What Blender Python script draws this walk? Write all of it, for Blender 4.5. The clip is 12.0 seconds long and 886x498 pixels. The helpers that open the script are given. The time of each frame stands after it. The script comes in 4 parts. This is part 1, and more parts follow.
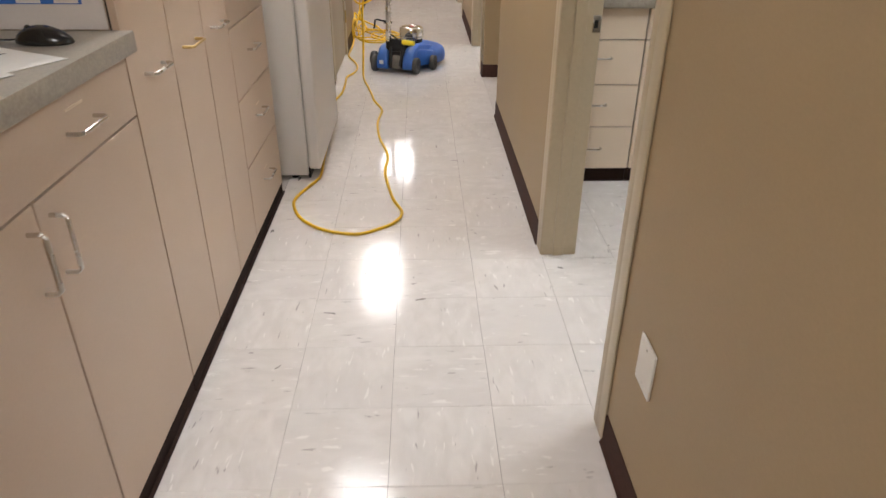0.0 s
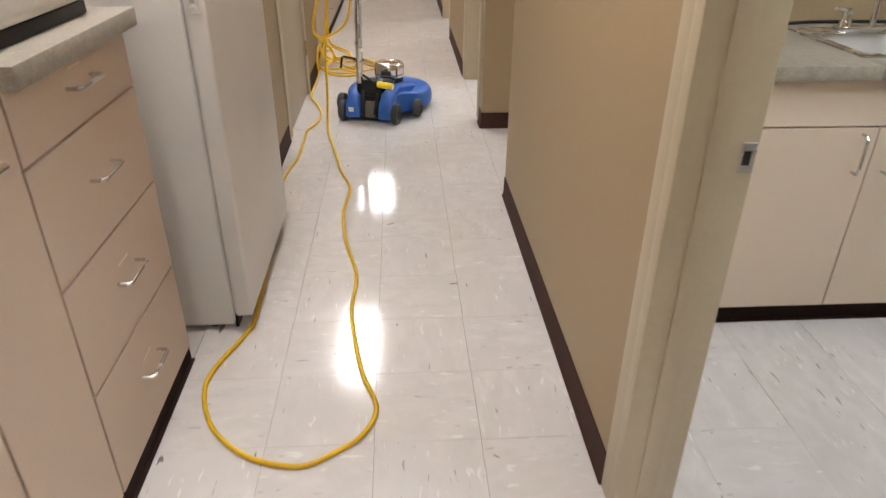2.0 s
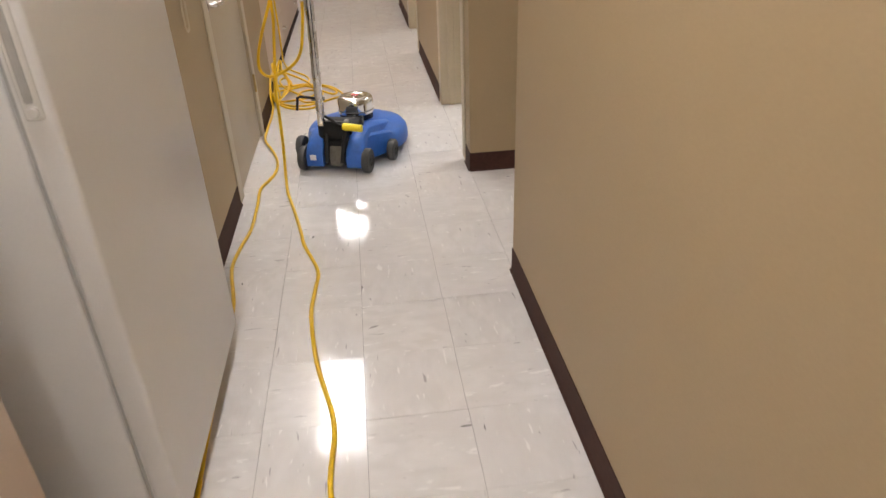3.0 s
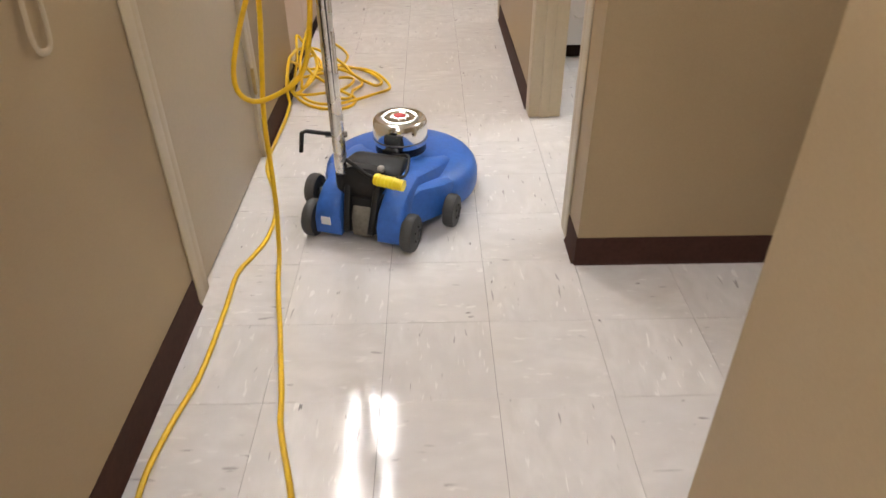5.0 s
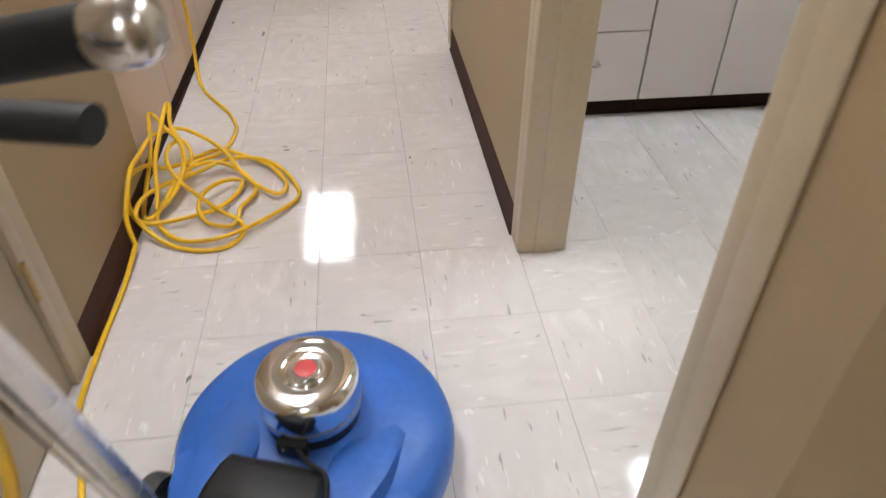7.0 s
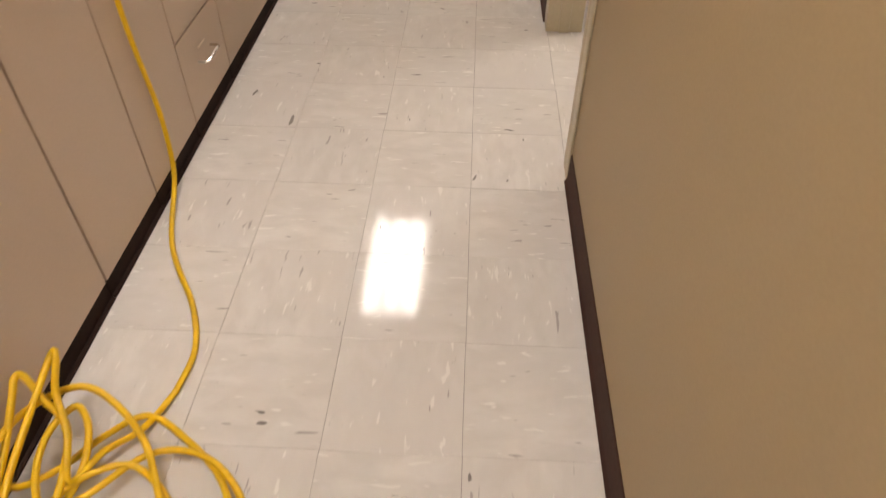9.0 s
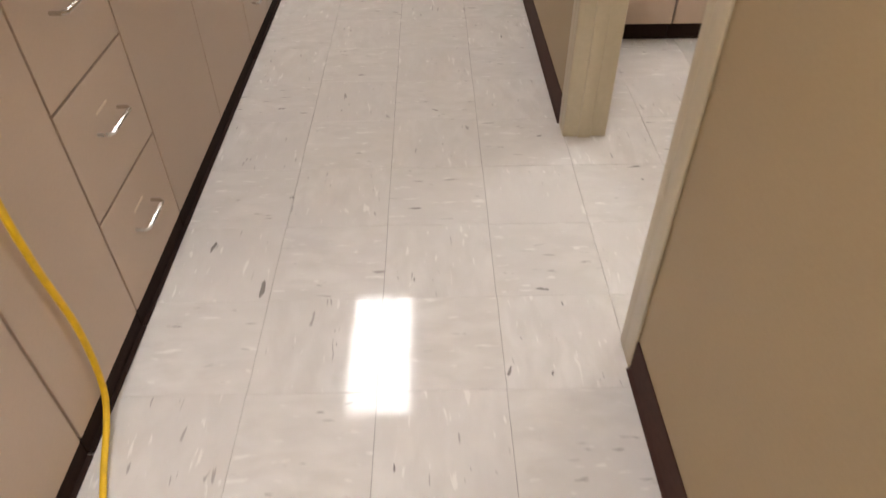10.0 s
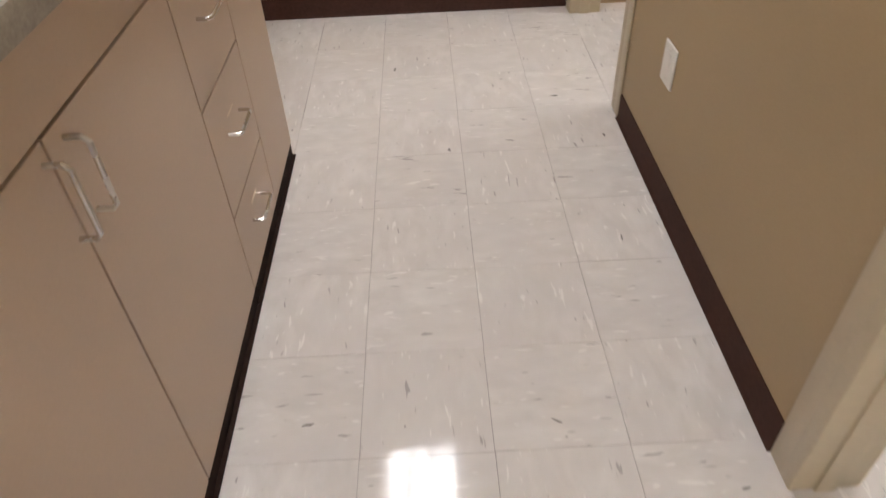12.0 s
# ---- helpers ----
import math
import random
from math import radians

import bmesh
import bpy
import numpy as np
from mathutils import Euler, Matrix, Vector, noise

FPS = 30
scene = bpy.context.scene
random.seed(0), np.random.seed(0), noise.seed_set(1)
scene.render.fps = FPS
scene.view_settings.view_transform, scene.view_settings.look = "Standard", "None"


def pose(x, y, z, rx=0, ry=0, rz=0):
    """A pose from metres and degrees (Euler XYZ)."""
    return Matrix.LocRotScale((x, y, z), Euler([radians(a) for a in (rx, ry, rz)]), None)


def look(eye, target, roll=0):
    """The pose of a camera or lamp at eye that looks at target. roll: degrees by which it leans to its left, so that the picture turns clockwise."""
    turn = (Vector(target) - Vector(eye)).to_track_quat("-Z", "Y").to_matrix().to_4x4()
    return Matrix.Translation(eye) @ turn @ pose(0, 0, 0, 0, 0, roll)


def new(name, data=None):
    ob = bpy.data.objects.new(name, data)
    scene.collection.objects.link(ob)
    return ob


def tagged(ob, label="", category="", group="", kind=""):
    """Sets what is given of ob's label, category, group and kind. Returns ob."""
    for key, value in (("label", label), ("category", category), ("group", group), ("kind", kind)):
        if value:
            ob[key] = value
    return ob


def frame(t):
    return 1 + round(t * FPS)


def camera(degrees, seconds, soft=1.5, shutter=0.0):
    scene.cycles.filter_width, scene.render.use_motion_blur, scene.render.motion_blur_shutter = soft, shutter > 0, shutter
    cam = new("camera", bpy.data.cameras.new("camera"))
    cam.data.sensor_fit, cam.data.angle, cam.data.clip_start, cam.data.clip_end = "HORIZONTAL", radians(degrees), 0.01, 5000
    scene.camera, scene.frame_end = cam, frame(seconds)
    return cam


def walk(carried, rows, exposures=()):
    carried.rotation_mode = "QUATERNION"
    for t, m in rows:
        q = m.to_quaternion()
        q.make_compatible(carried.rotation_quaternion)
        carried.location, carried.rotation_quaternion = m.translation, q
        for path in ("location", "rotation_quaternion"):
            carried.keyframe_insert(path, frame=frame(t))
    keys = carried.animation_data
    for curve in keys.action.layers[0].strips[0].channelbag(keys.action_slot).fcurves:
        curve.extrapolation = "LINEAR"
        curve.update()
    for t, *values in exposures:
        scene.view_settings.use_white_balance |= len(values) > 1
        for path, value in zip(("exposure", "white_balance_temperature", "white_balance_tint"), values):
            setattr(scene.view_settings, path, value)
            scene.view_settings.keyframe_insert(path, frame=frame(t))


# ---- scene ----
cam = camera(66.65, 12.0, shutter=0.3)
PATH = [
    (0, pose(-0.045, 0.178, 1.403, 61.41, -0.41, -1.86)),
    (0.5, pose(-0.064, 0.473, 1.401, 62.61, -2.30, -1.65)),
    (1, pose(-0.100, 0.830, 1.398, 63.47, 0.29, -7.64)),
    (1.5, pose(-0.059, 1.218, 1.410, 61.82, -0.27, -6.58)),
    (2, pose(-0.042, 1.551, 1.405, 61.16, -0.41, -3.54)),
    (2.5, pose(-0.071, 1.943, 1.413, 61.42, 1.63, -8.11)),
    (4.5, pose(0.014, 3.552, 1.352, 55.90, 2.55, -1.12)),
    (5, pose(0.006, 3.886, 1.313, 55.39, 0.34, -1.11)),
    (5.5, pose(-0.008, 4.278, 1.311, 54.26, 2.19, -5.98)),
    (6, pose(0.015, 4.643, 1.337, 53.15, 2.02, -2.44)),
    (6.5, pose(-0.004, 4.962, 1.337, 51.95, 0.30, -6.19)),
    (7, pose(0.040, 5.315, 1.300, 51.44, -0.30, -6.79)),
    (8.8, pose(0.101, 6.692, 1.308, 46.74, -2.21, 2.50)),
    (9, pose(0.154, 6.805, 1.298, 46.57, -0.31, 2.84)),
    (9.5, pose(0.103, 7.146, 1.282, 47.78, 0.96, -0.75)),
    (10, pose(0.002, 7.493, 1.297, 48.39, 0.28, -1.16)),
    (10.5, pose(-0.088, 7.850, 1.301, 48.75, 0.26, 2.15)),
    (11, pose(-0.200, 8.155, 1.323, 49.18, 2.54, -3.16)),
    (11.5, pose(-0.219, 8.490, 1.317, 48.73, 3.58, -4.93)),
    (12, pose(-0.243, 8.839, 1.339, 48.82, 1.99, -2.27)),
]
EXPOSURES = [(0, 0.06, 6500, 10), (1.5, 0.09, 6450, 10), (4.5, 0.2, 6500, 10), (5.5, 0.25, 6480, 10), (6, 0.13, 6450, 10), (7.0, 0.06, 6200, 10), (8.8, 0, 7350, 12), (9.2, 0, 7250, 12), (10, 0.08, 6600, 10), (10.5, 0.0, 6500, 10), (11, 0.0, 6400, 10), (12, 0.19, 6350, 10)]
walk(cam, PATH, EXPOSURES)

# ---------------------------------------------------------------- world
world = bpy.data.worlds.new("world")
scene.world = world
world.use_nodes = True
world.node_tree.nodes["Background"].inputs[0].default_value = (0.05, 0.05, 0.05, 1)
world.node_tree.nodes["Background"].inputs[1].default_value = 0.1

LAMP_CORRIDOR, LAMP_ROOM = 22.0, 38.0
WARM, COOL = (1.015, 0.99, 0.985), (0.90, 0.97, 1.03)

# plan, metres
XR, XL, XC = 0.47, -0.718, -0.75       # right wall, left wall, cabinet fronts
TH = 0.137                              # wall thickness
CEIL = 2.75
TILE = 0.3048
Y0, Y1 = -1.2, 12.2                     # ends of the corridor
XE = 3.3                                # far side of the rooms


# ---------------------------------------------------------------- materials
def material(name, color, rough=0.5, metal=0.0, spec=0.5, var=0.08, scale=6.0, fine=90.0, bump=0.05, stretch=(1, 1, 1), coat=0.0, coat_rough=0.1):
    m = bpy.data.materials.new(name)
    m.use_nodes = True
    nt = m.node_tree
    n, l = nt.nodes, nt.links
    b = n["Principled BSDF"]
    b.inputs["Metallic"].default_value = metal
    b.inputs["Specular IOR Level"].default_value = spec
    b.inputs["Coat Weight"].default_value = coat
    b.inputs["Coat Roughness"].default_value = coat_rough
    tc = n.new("ShaderNodeTexCoord")
    mp = n.new("ShaderNodeMapping")
    mp.inputs["Scale"].default_value = stretch
    l.new(tc.outputs["Object"], mp.inputs["Vector"])
    big = n.new("ShaderNodeTexNoise")
    big.inputs["Scale"].default_value = scale
    big.inputs["Detail"].default_value = 4
    small = n.new("ShaderNodeTexNoise")
    small.inputs["Scale"].default_value = fine
    small.inputs["Detail"].default_value = 3
    l.new(mp.outputs[0], big.inputs["Vector"])
    l.new(mp.outputs[0], small.inputs["Vector"])
    add = n.new("ShaderNodeMath")
    add.operation = "ADD"
    l.new(big.outputs["Fac"], add.inputs[0])
    l.new(small.outputs["Fac"], add.inputs[1])
    ramp = n.new("ShaderNodeMapRange")
    ramp.inputs["From Min"].default_value = 0.6
    ramp.inputs["From Max"].default_value = 1.4
    ramp.inputs["To Min"].default_value = 1 - var
    ramp.inputs["To Max"].default_value = 1 + var
    l.new(add.outputs[0], ramp.inputs["Value"])
    mul = n.new("ShaderNodeVectorMath")
    mul.operation = "SCALE"
    mul.inputs[0].default_value = color
    l.new(ramp.outputs[0], mul.inputs["Scale"])
    l.new(mul.outputs[0], b.inputs["Base Color"])
    rr = n.new("ShaderNodeMapRange")
    rr.inputs["To Min"].default_value = max(0.02, rough - 0.07)
    rr.inputs["To Max"].default_value = min(1.0, rough + 0.07)
    l.new(big.outputs["Fac"], rr.inputs["Value"])
    l.new(rr.outputs[0], b.inputs["Roughness"])
    if bump:
        bp = n.new("ShaderNodeBump")
        bp.inputs["Strength"].default_value = bump
        bp.inputs["Distance"].default_value = 0.002
        l.new(small.outputs["Fac"], bp.inputs["Height"])
        l.new(bp.outputs[0], b.inputs["Normal"])
    return m


def emitter(name, color, strength):
    m = bpy.data.materials.new(name)
    m.use_nodes = True
    b = m.node_tree.nodes["Principled BSDF"]
    b.inputs["Base Color"].default_value = (0.8, 0.8, 0.8, 1)
    b.inputs["Emission Color"].default_value = (*color, 1)
    b.inputs["Emission Strength"].default_value = strength
    return m


def tile_material():
    """Waxed vinyl composition tile: mottled off-white with streaky light and dark chips."""
    m = bpy.data.materials.new("waxed_vinyl_tile")
    m.use_nodes = True
    nt = m.node_tree
    n, l = nt.nodes, nt.links
    b = n["Principled BSDF"]
    tc, oi = n.new("ShaderNodeTexCoord"), n.new("ShaderNodeObjectInfo")
    off = n.new("ShaderNodeVectorMath")
    off.operation = "SCALE"
    off.inputs[0].default_value = (37.0, 53.0, 11.0)
    l.new(oi.outputs["Random"], off.inputs["Scale"])
    vec = n.new("ShaderNodeVectorMath")
    l.new(tc.outputs["Object"], vec.inputs[0])
    l.new(off.outputs[0], vec.inputs[1])

    def noise_at(sx, sy, scale, detail=2.0):
        mp = n.new("ShaderNodeMapping")
        mp.inputs["Scale"].default_value = (sx, sy, 1)
        l.new(vec.outputs[0], mp.inputs["Vector"])
        t = n.new("ShaderNodeTexNoise")
        t.inputs["Scale"].default_value = scale
        t.inputs["Detail"].default_value = detail
        t.inputs["Distortion"].default_value = 0.4
        l.new(mp.outputs[0], t.inputs["Vector"])
        return t.outputs["Fac"]

    def mask(fac, lo, hi):
        r = n.new("ShaderNodeMapRange")
        r.inputs["From Min"].default_value, r.inputs["From Max"].default_value = lo, hi
        l.new(fac, r.inputs["Value"])
        return r.outputs[0]

    def mix(fac, a, bcol):
        x = n.new("ShaderNodeMix")
        x.data_type = "RGBA"
        l.new(fac, x.inputs["Factor"])
        l.new(a, x.inputs["A"]) if not isinstance(a, tuple) else setattr(x.inputs["A"], "default_value", a)
        x.inputs["B"].default_value = bcol
        return x.outputs["Result"]

    base = mix(mask(noise_at(1, 0.45, 22, 3), 0.35, 0.7), (0.62, 0.585, 0.56, 1), (0.70, 0.665, 0.64, 1))
    base = mix(mask(noise_at(1, 1, 2.5, 3), 0.4, 0.75), base, (0.63, 0.595, 0.575, 1))
    base = mix(mask(noise_at(1, 0.22, 62), 0.66, 0.70), base, (0.76, 0.73, 0.70, 1))
    base = mix(mask(noise_at(1, 0.16, 75), 0.70, 0.735), base, (0.40, 0.37, 0.36, 1))
    base = mix(mask(noise_at(1, 0.3, 30), 0.75, 0.77), base, (0.2, 0.185, 0.18, 1))
    ton = n.new("ShaderNodeMapRange")
    ton.inputs["To Min"].default_value, ton.inputs["To Max"].default_value = 0.985, 1.012
    l.new(oi.outputs["Random"], ton.inputs["Value"])
    sc = n.new("ShaderNodeVectorMath")
    sc.operation = "SCALE"
    l.new(base, sc.inputs[0])
    l.new(ton.outputs[0], sc.inputs["Scale"])
    l.new(sc.outputs[0], b.inputs["Base Color"])
    rough = n.new("ShaderNodeMapRange")
    rough.inputs["To Min"].default_value, rough.inputs["To Max"].default_value = 0.03, 0.13
    l.new(noise_at(1, 1, 9, 4), rough.inputs["Value"])
    # the stretch not yet burnished is duller
    geo, sep, dull, tot = n.new("ShaderNodeNewGeometry"), n.new("ShaderNodeSeparateXYZ"), n.new("ShaderNodeMapRange"), n.new("ShaderNodeMath")
    l.new(geo.outputs["Position"], sep.inputs[0])
    dull.inputs["From Min"].default_value, dull.inputs["From Max"].default_value = 1.0, 5.5
    dull.inputs["To Min"].default_value, dull.inputs["To Max"].default_value = 0.07, 0.0
    l.new(sep.outputs["Y"], dull.inputs["Value"])
    l.new(rough.outputs[0], tot.inputs[0])
    l.new(dull.outputs[0], tot.inputs[1])
    l.new(tot.outputs[0], b.inputs["Roughness"])
    b.inputs["Specular IOR Level"].default_value = 0.5
    bp = n.new("ShaderNodeBump")
    bp.inputs["Strength"].default_value = 0.11
    bp.inputs["Distance"].default_value = 0.003
    l.new(noise_at(1, 0.7, 14, 2), bp.inputs["Height"])
    l.new(bp.outputs[0], b.inputs["Normal"])
    return m


M_TILE = tile_material()
M_GROUT = material("dark_tile_joint", (0.10, 0.09, 0.085), 0.7)
M_WALL = material("tan_wall_paint", (0.365, 0.27, 0.155), 0.5, spec=0.35, var=0.05, scale=2.5, fine=160, bump=0.12)
M_ROOMWALL = material("cream_wall_paint", (0.62, 0.55, 0.43), 0.5, var=0.05, scale=2.5, fine=160, bump=0.12)
M_FRAME = material("cream_enamel_frame", (0.50, 0.42, 0.29), 0.36, var=0.06, scale=5, fine=60, bump=0.04)
M_DOOR = material("greige_painted_door", (0.46, 0.375, 0.255), 0.42, var=0.05, scale=3, fine=80, bump=0.05)
M_BASE = material("dark_brown_vinyl_base", (0.050, 0.022, 0.016), 0.6, spec=0.15, var=0.25, scale=8, fine=70, bump=0.08)
M_LAM = material("pinkish_beige_laminate", (0.55, 0.425, 0.325), 0.38, var=0.035, scale=2.2, fine=120, bump=0.03)
M_LAMB = material("white_laminate", (0.66, 0.63, 0.62), 0.38, var=0.03, scale=2.2, fine=120, bump=0.03)
M_LAMW = material("offwhite_laminate", (0.71, 0.585, 0.455), 0.38, var=0.03, scale=2.2, fine=120, bump=0.03)
M_GAPSHADE = material("gap_shade", (0.045, 0.032, 0.026), 0.8)
M_TOE = material("black_brown_toe_base", (0.028, 0.015, 0.012), 0.75, spec=0.12, var=0.2)
M_COUNTER = material("grey_mottled_counter_laminate", (0.315, 0.28, 0.23), 0.35, var=0.26, scale=28, fine=150, bump=0.03)
M_STEEL = material("brushed_steel", (0.66, 0.64, 0.61), 0.27, metal=1.0, var=0.1, scale=12, fine=200, bump=0.02)
M_BASIN = material("satin_steel", (0.78, 0.77, 0.75), 0.5, metal=0.7, var=0.08, scale=10, fine=200, bump=0.02)
M_BRASS = material("worn_brass_pull", (0.55, 0.40, 0.17), 0.3, metal=1.0, var=0.15)
M_CHROME = material("chrome", (0.86, 0.86, 0.86), 0.11, metal=1.0, var=0.03, scale=6, bump=0.0)
M_FRIDGE = material("white_fridge_enamel", (0.74, 0.725, 0.705), 0.33, var=0.03, scale=3, fine=240, bump=0.10)
M_SEAL = material("grey_gasket", (0.46, 0.45, 0.43), 0.6)
M_PLASTIC = material("white_plastic", (0.74, 0.72, 0.68), 0.35, var=0.03)
M_BLACK = material("black_rubber", (0.012, 0.012, 0.0125), 0.5, spec=0.3, var=0.25, scale=14)
M_BLACKGLOSS = material("black_gloss_plastic", (0.012, 0.012, 0.013), 0.2, var=0.1)
M_TYRE = material("dark_grey_tyre", (0.045, 0.043, 0.041), 0.6, var=0.25, scale=30)
M_GREY = material("grey_cast_metal", (0.24, 0.225, 0.205), 0.42, metal=0.6, var=0.15)
M_RUST = material("worn_grey_plate", (0.17, 0.155, 0.125), 0.55, metal=0.3, var=0.3, scale=20)
M_BLUE = material("scuffed_blue_plastic", (0.030, 0.125, 0.46), 0.42, var=0.16, scale=9, fine=60, bump=0.05)
M_YELLOW = material("yellow_cord_jacket", (0.74, 0.455, 0.009), 0.42, var=0.14, scale=14, fine=80, bump=0.05)
M_YPLUG = material("yellow_plug_rubber", (0.82, 0.66, 0.02), 0.4, var=0.08)
M_RED = material("red_print", (0.55, 0.05, 0.05), 0.4)
M_PAPER = material("white_paper", (0.74, 0.73, 0.71), 0.8, var=0.03)
M_INK = material("grey_ink", (0.20, 0.18, 0.17), 0.8)
M_BLUEINK = material("blue_print", (0.03, 0.14, 0.50), 0.6)
M_CEIL = material("white_acoustic_ceiling", (0.70, 0.68, 0.64), 0.9, var=0.08, scale=10, fine=220, bump=0.3)
M_LAMP = emitter("warm_tube_light", WARM, LAMP_CORRIDOR * 1.1)
M_LAMPR = emitter("room_tube_light", WARM, LAMP_CORRIDOR * 1.4)
M_LAMPC = emitter("cool_tube_light", COOL, LAMP_ROOM)
M_LAMPN = emitter("narrow_tube_light", WARM, LAMP_CORRIDOR * 1.9)
M_LENS = emitter("lit_diffuser", WARM, LAMP_CORRIDOR * 0.35)
# emission of the unseen fill light added in the side passage
M_FILLP = emitter("passage_fill_light", WARM, LAMP_CORRIDOR * 1.15)


# ---------------------------------------------------------------- mesh helpers
def box(bm, x0, x1, y0, y1, z0, z1, bevel=0.0, seg=2):
    m = Matrix.LocRotScale(((x0 + x1) / 2, (y0 + y1) / 2, (z0 + z1) / 2), None, (abs(x1 - x0), abs(y1 - y0), abs(z1 - z0)))
    r = bmesh.ops.create_cube(bm, size=1, matrix=m)
    if bevel:
        es = list({e for v in r["verts"] for e in v.link_edges})
        bmesh.ops.bevel(bm, geom=es, offset=bevel, segments=seg, affect="EDGES", profile=0.5)
    return bm


def bx(x0, x1, y0, y1, z0, z1, bevel=0.0, seg=2):
    return box(bmesh.new(), x0, x1, y0, y1, z0, z1, bevel, seg)


def lathe(bm, profile, n=48, m=None):
    """Turns (radius, height) pairs round the z axis; both ends are closed."""
    rings = []
    for r, z in profile:
        rings.append([bm.verts.new((r * math.cos(2 * math.pi * i / n), r * math.sin(2 * math.pi * i / n), z)) for i in range(n)])
    faces = []
    for a, b in zip(rings, rings[1:]):
        for i in range(n):
            faces.append(bm.faces.new((a[i], a[(i + 1) % n], b[(i + 1) % n], b[i])))
    bm.faces.new(list(reversed(rings[0])))
    bm.faces.new(rings[-1])
    if m is not None:
        bmesh.ops.transform(bm, matrix=m, verts=[v for ring in rings for v in ring])
    return bm


def smooth_path(pts, step=6, closed=False):
    pts = [Vector(p) for p in pts]
    out, n = [], len(pts)
    for i in range(n if closed else n - 1):
        if closed:
            p0, p1, p2, p3 = pts[i - 1], pts[i], pts[(i + 1) % n], pts[(i + 2) % n]
        else:
            p0, p1, p2, p3 = pts[max(i - 1, 0)], pts[i], pts[i + 1], pts[min(i + 2, n - 1)]
        for k in range(step):
            t = k / step
            out.append(0.5 * (2 * p1 + (p2 - p0) * t + (2 * p0 - 5 * p1 + 4 * p2 - p3) * t * t + (3 * p1 - p0 - 3 * p2 + p3) * t ** 3))
    out.append(pts[0] if closed else pts[-1])
    return out


def tube(bm, pts, r, n=8, flat=1.0):
    """A round rod along the points. flat squeezes its section."""
    pts = [Vector(p) for p in pts]
    rings = []
    up = Vector((0, 0, 1))
    side = None
    for i, p in enumerate(pts):
        d = (pts[min(i + 1, len(pts) - 1)] - pts[max(i - 1, 0)]).normalized()
        if side is None:
            side = d.cross(up if abs(d.z) < 0.9 else Vector((1, 0, 0))).normalized()
        side = (side - d * side.dot(d)).normalized()
        nor = d.cross(side)
        rings.append([bm.verts.new(p + side * (r * math.cos(2 * math.pi * k / n)) + nor * (r * flat * math.sin(2 * math.pi * k / n))) for k in range(n)])
    for a, b in zip(rings, rings[1:]):
        for k in range(n):
            bm.faces.new((a[k], a[(k + 1) % n], b[(k + 1) % n], b[k]))
    bm.faces.new(list(reversed(rings[0])))
    bm.faces.new(rings[-1])
    return bm


def mesh_of(name, bm, mat, smooth=None):
    bmesh.ops.recalc_face_normals(bm, faces=bm.faces)
    me = bpy.data.meshes.new(name)
    bm.to_mesh(me)
    bm.free()
    me.materials.append(mat)
    if smooth:
        me.shade_smooth()
        me.set_sharp_from_angle(angle=radians(smooth))
    return me


def part(name, bm, mat, parent, label="", smooth=40, at=None):
    ob = new(name, mesh_of(name, bm, mat, smooth))
    ob.parent = parent
    if at is not None:
        ob.matrix_basis = at
    if label:
        tagged(ob, label)
    return ob


def thing(name, label, category, m=None, group="", kind=""):
    ob = new(name)
    ob.empty_display_size = 0.1
    if m is not None:
        ob.matrix_basis = m
    return tagged(ob, label, category, group, kind)


def solid(name, bm, mat, label, category, group="", kind="", smooth=40, m=None):
    ob = new(name, mesh_of(name, bm, mat, smooth))
    if m is not None:
        ob.matrix_basis = m
    return tagged(ob, label, category, group, kind)


# ---------------------------------------------------------------- floor slab, ceiling
slab = solid("floor", bx(-1.6, XE + 0.1, Y0 - 0.1, Y1 + 0.1, -0.12, -0.0025), M_GROUT, "waxed off-white vinyl tile floor with dark joints", "floor", kind="structure")

bm = bx(-1.6, XE + 0.1, Y0 - 0.1, Y1 + 0.1, CEIL + 0.03, CEIL + 0.1)
# the last entry is an added, unseen fill in the side passage
lamps = [(-0.45, -0.35), (-0.45, 3.4), (-0.45, 7.12), (-0.43, 10.88), (1.75, 2.5), (1.88, 7.3), (2.0, 10.25), (2.2, 11.7), (2.3, 5.17)]
x = -1.6
while x < XE:
    box(bm, x - 0.012, x + 0.012, Y0, Y1, CEIL + 0.022, CEIL + 0.031)
    x += 0.61
y = Y0
while y < Y1:
    box(bm, -1.6, XE, y - 0.012, y + 0.012, CEIL + 0.021, CEIL + 0.0315)
    y += 0.61
solid("ceiling", bm, M_CEIL, "white acoustic panel ceiling in a metal grid", "ceiling", kind="structure", smooth=None)


# ---------------------------------------------------------------- walls
def wall(name, boxes, mat, label):
    bm = bmesh.new()
    for b in boxes:
        box(bm, *b)
    return solid(name, bm, mat, label, "wall", kind="structure", smooth=None)


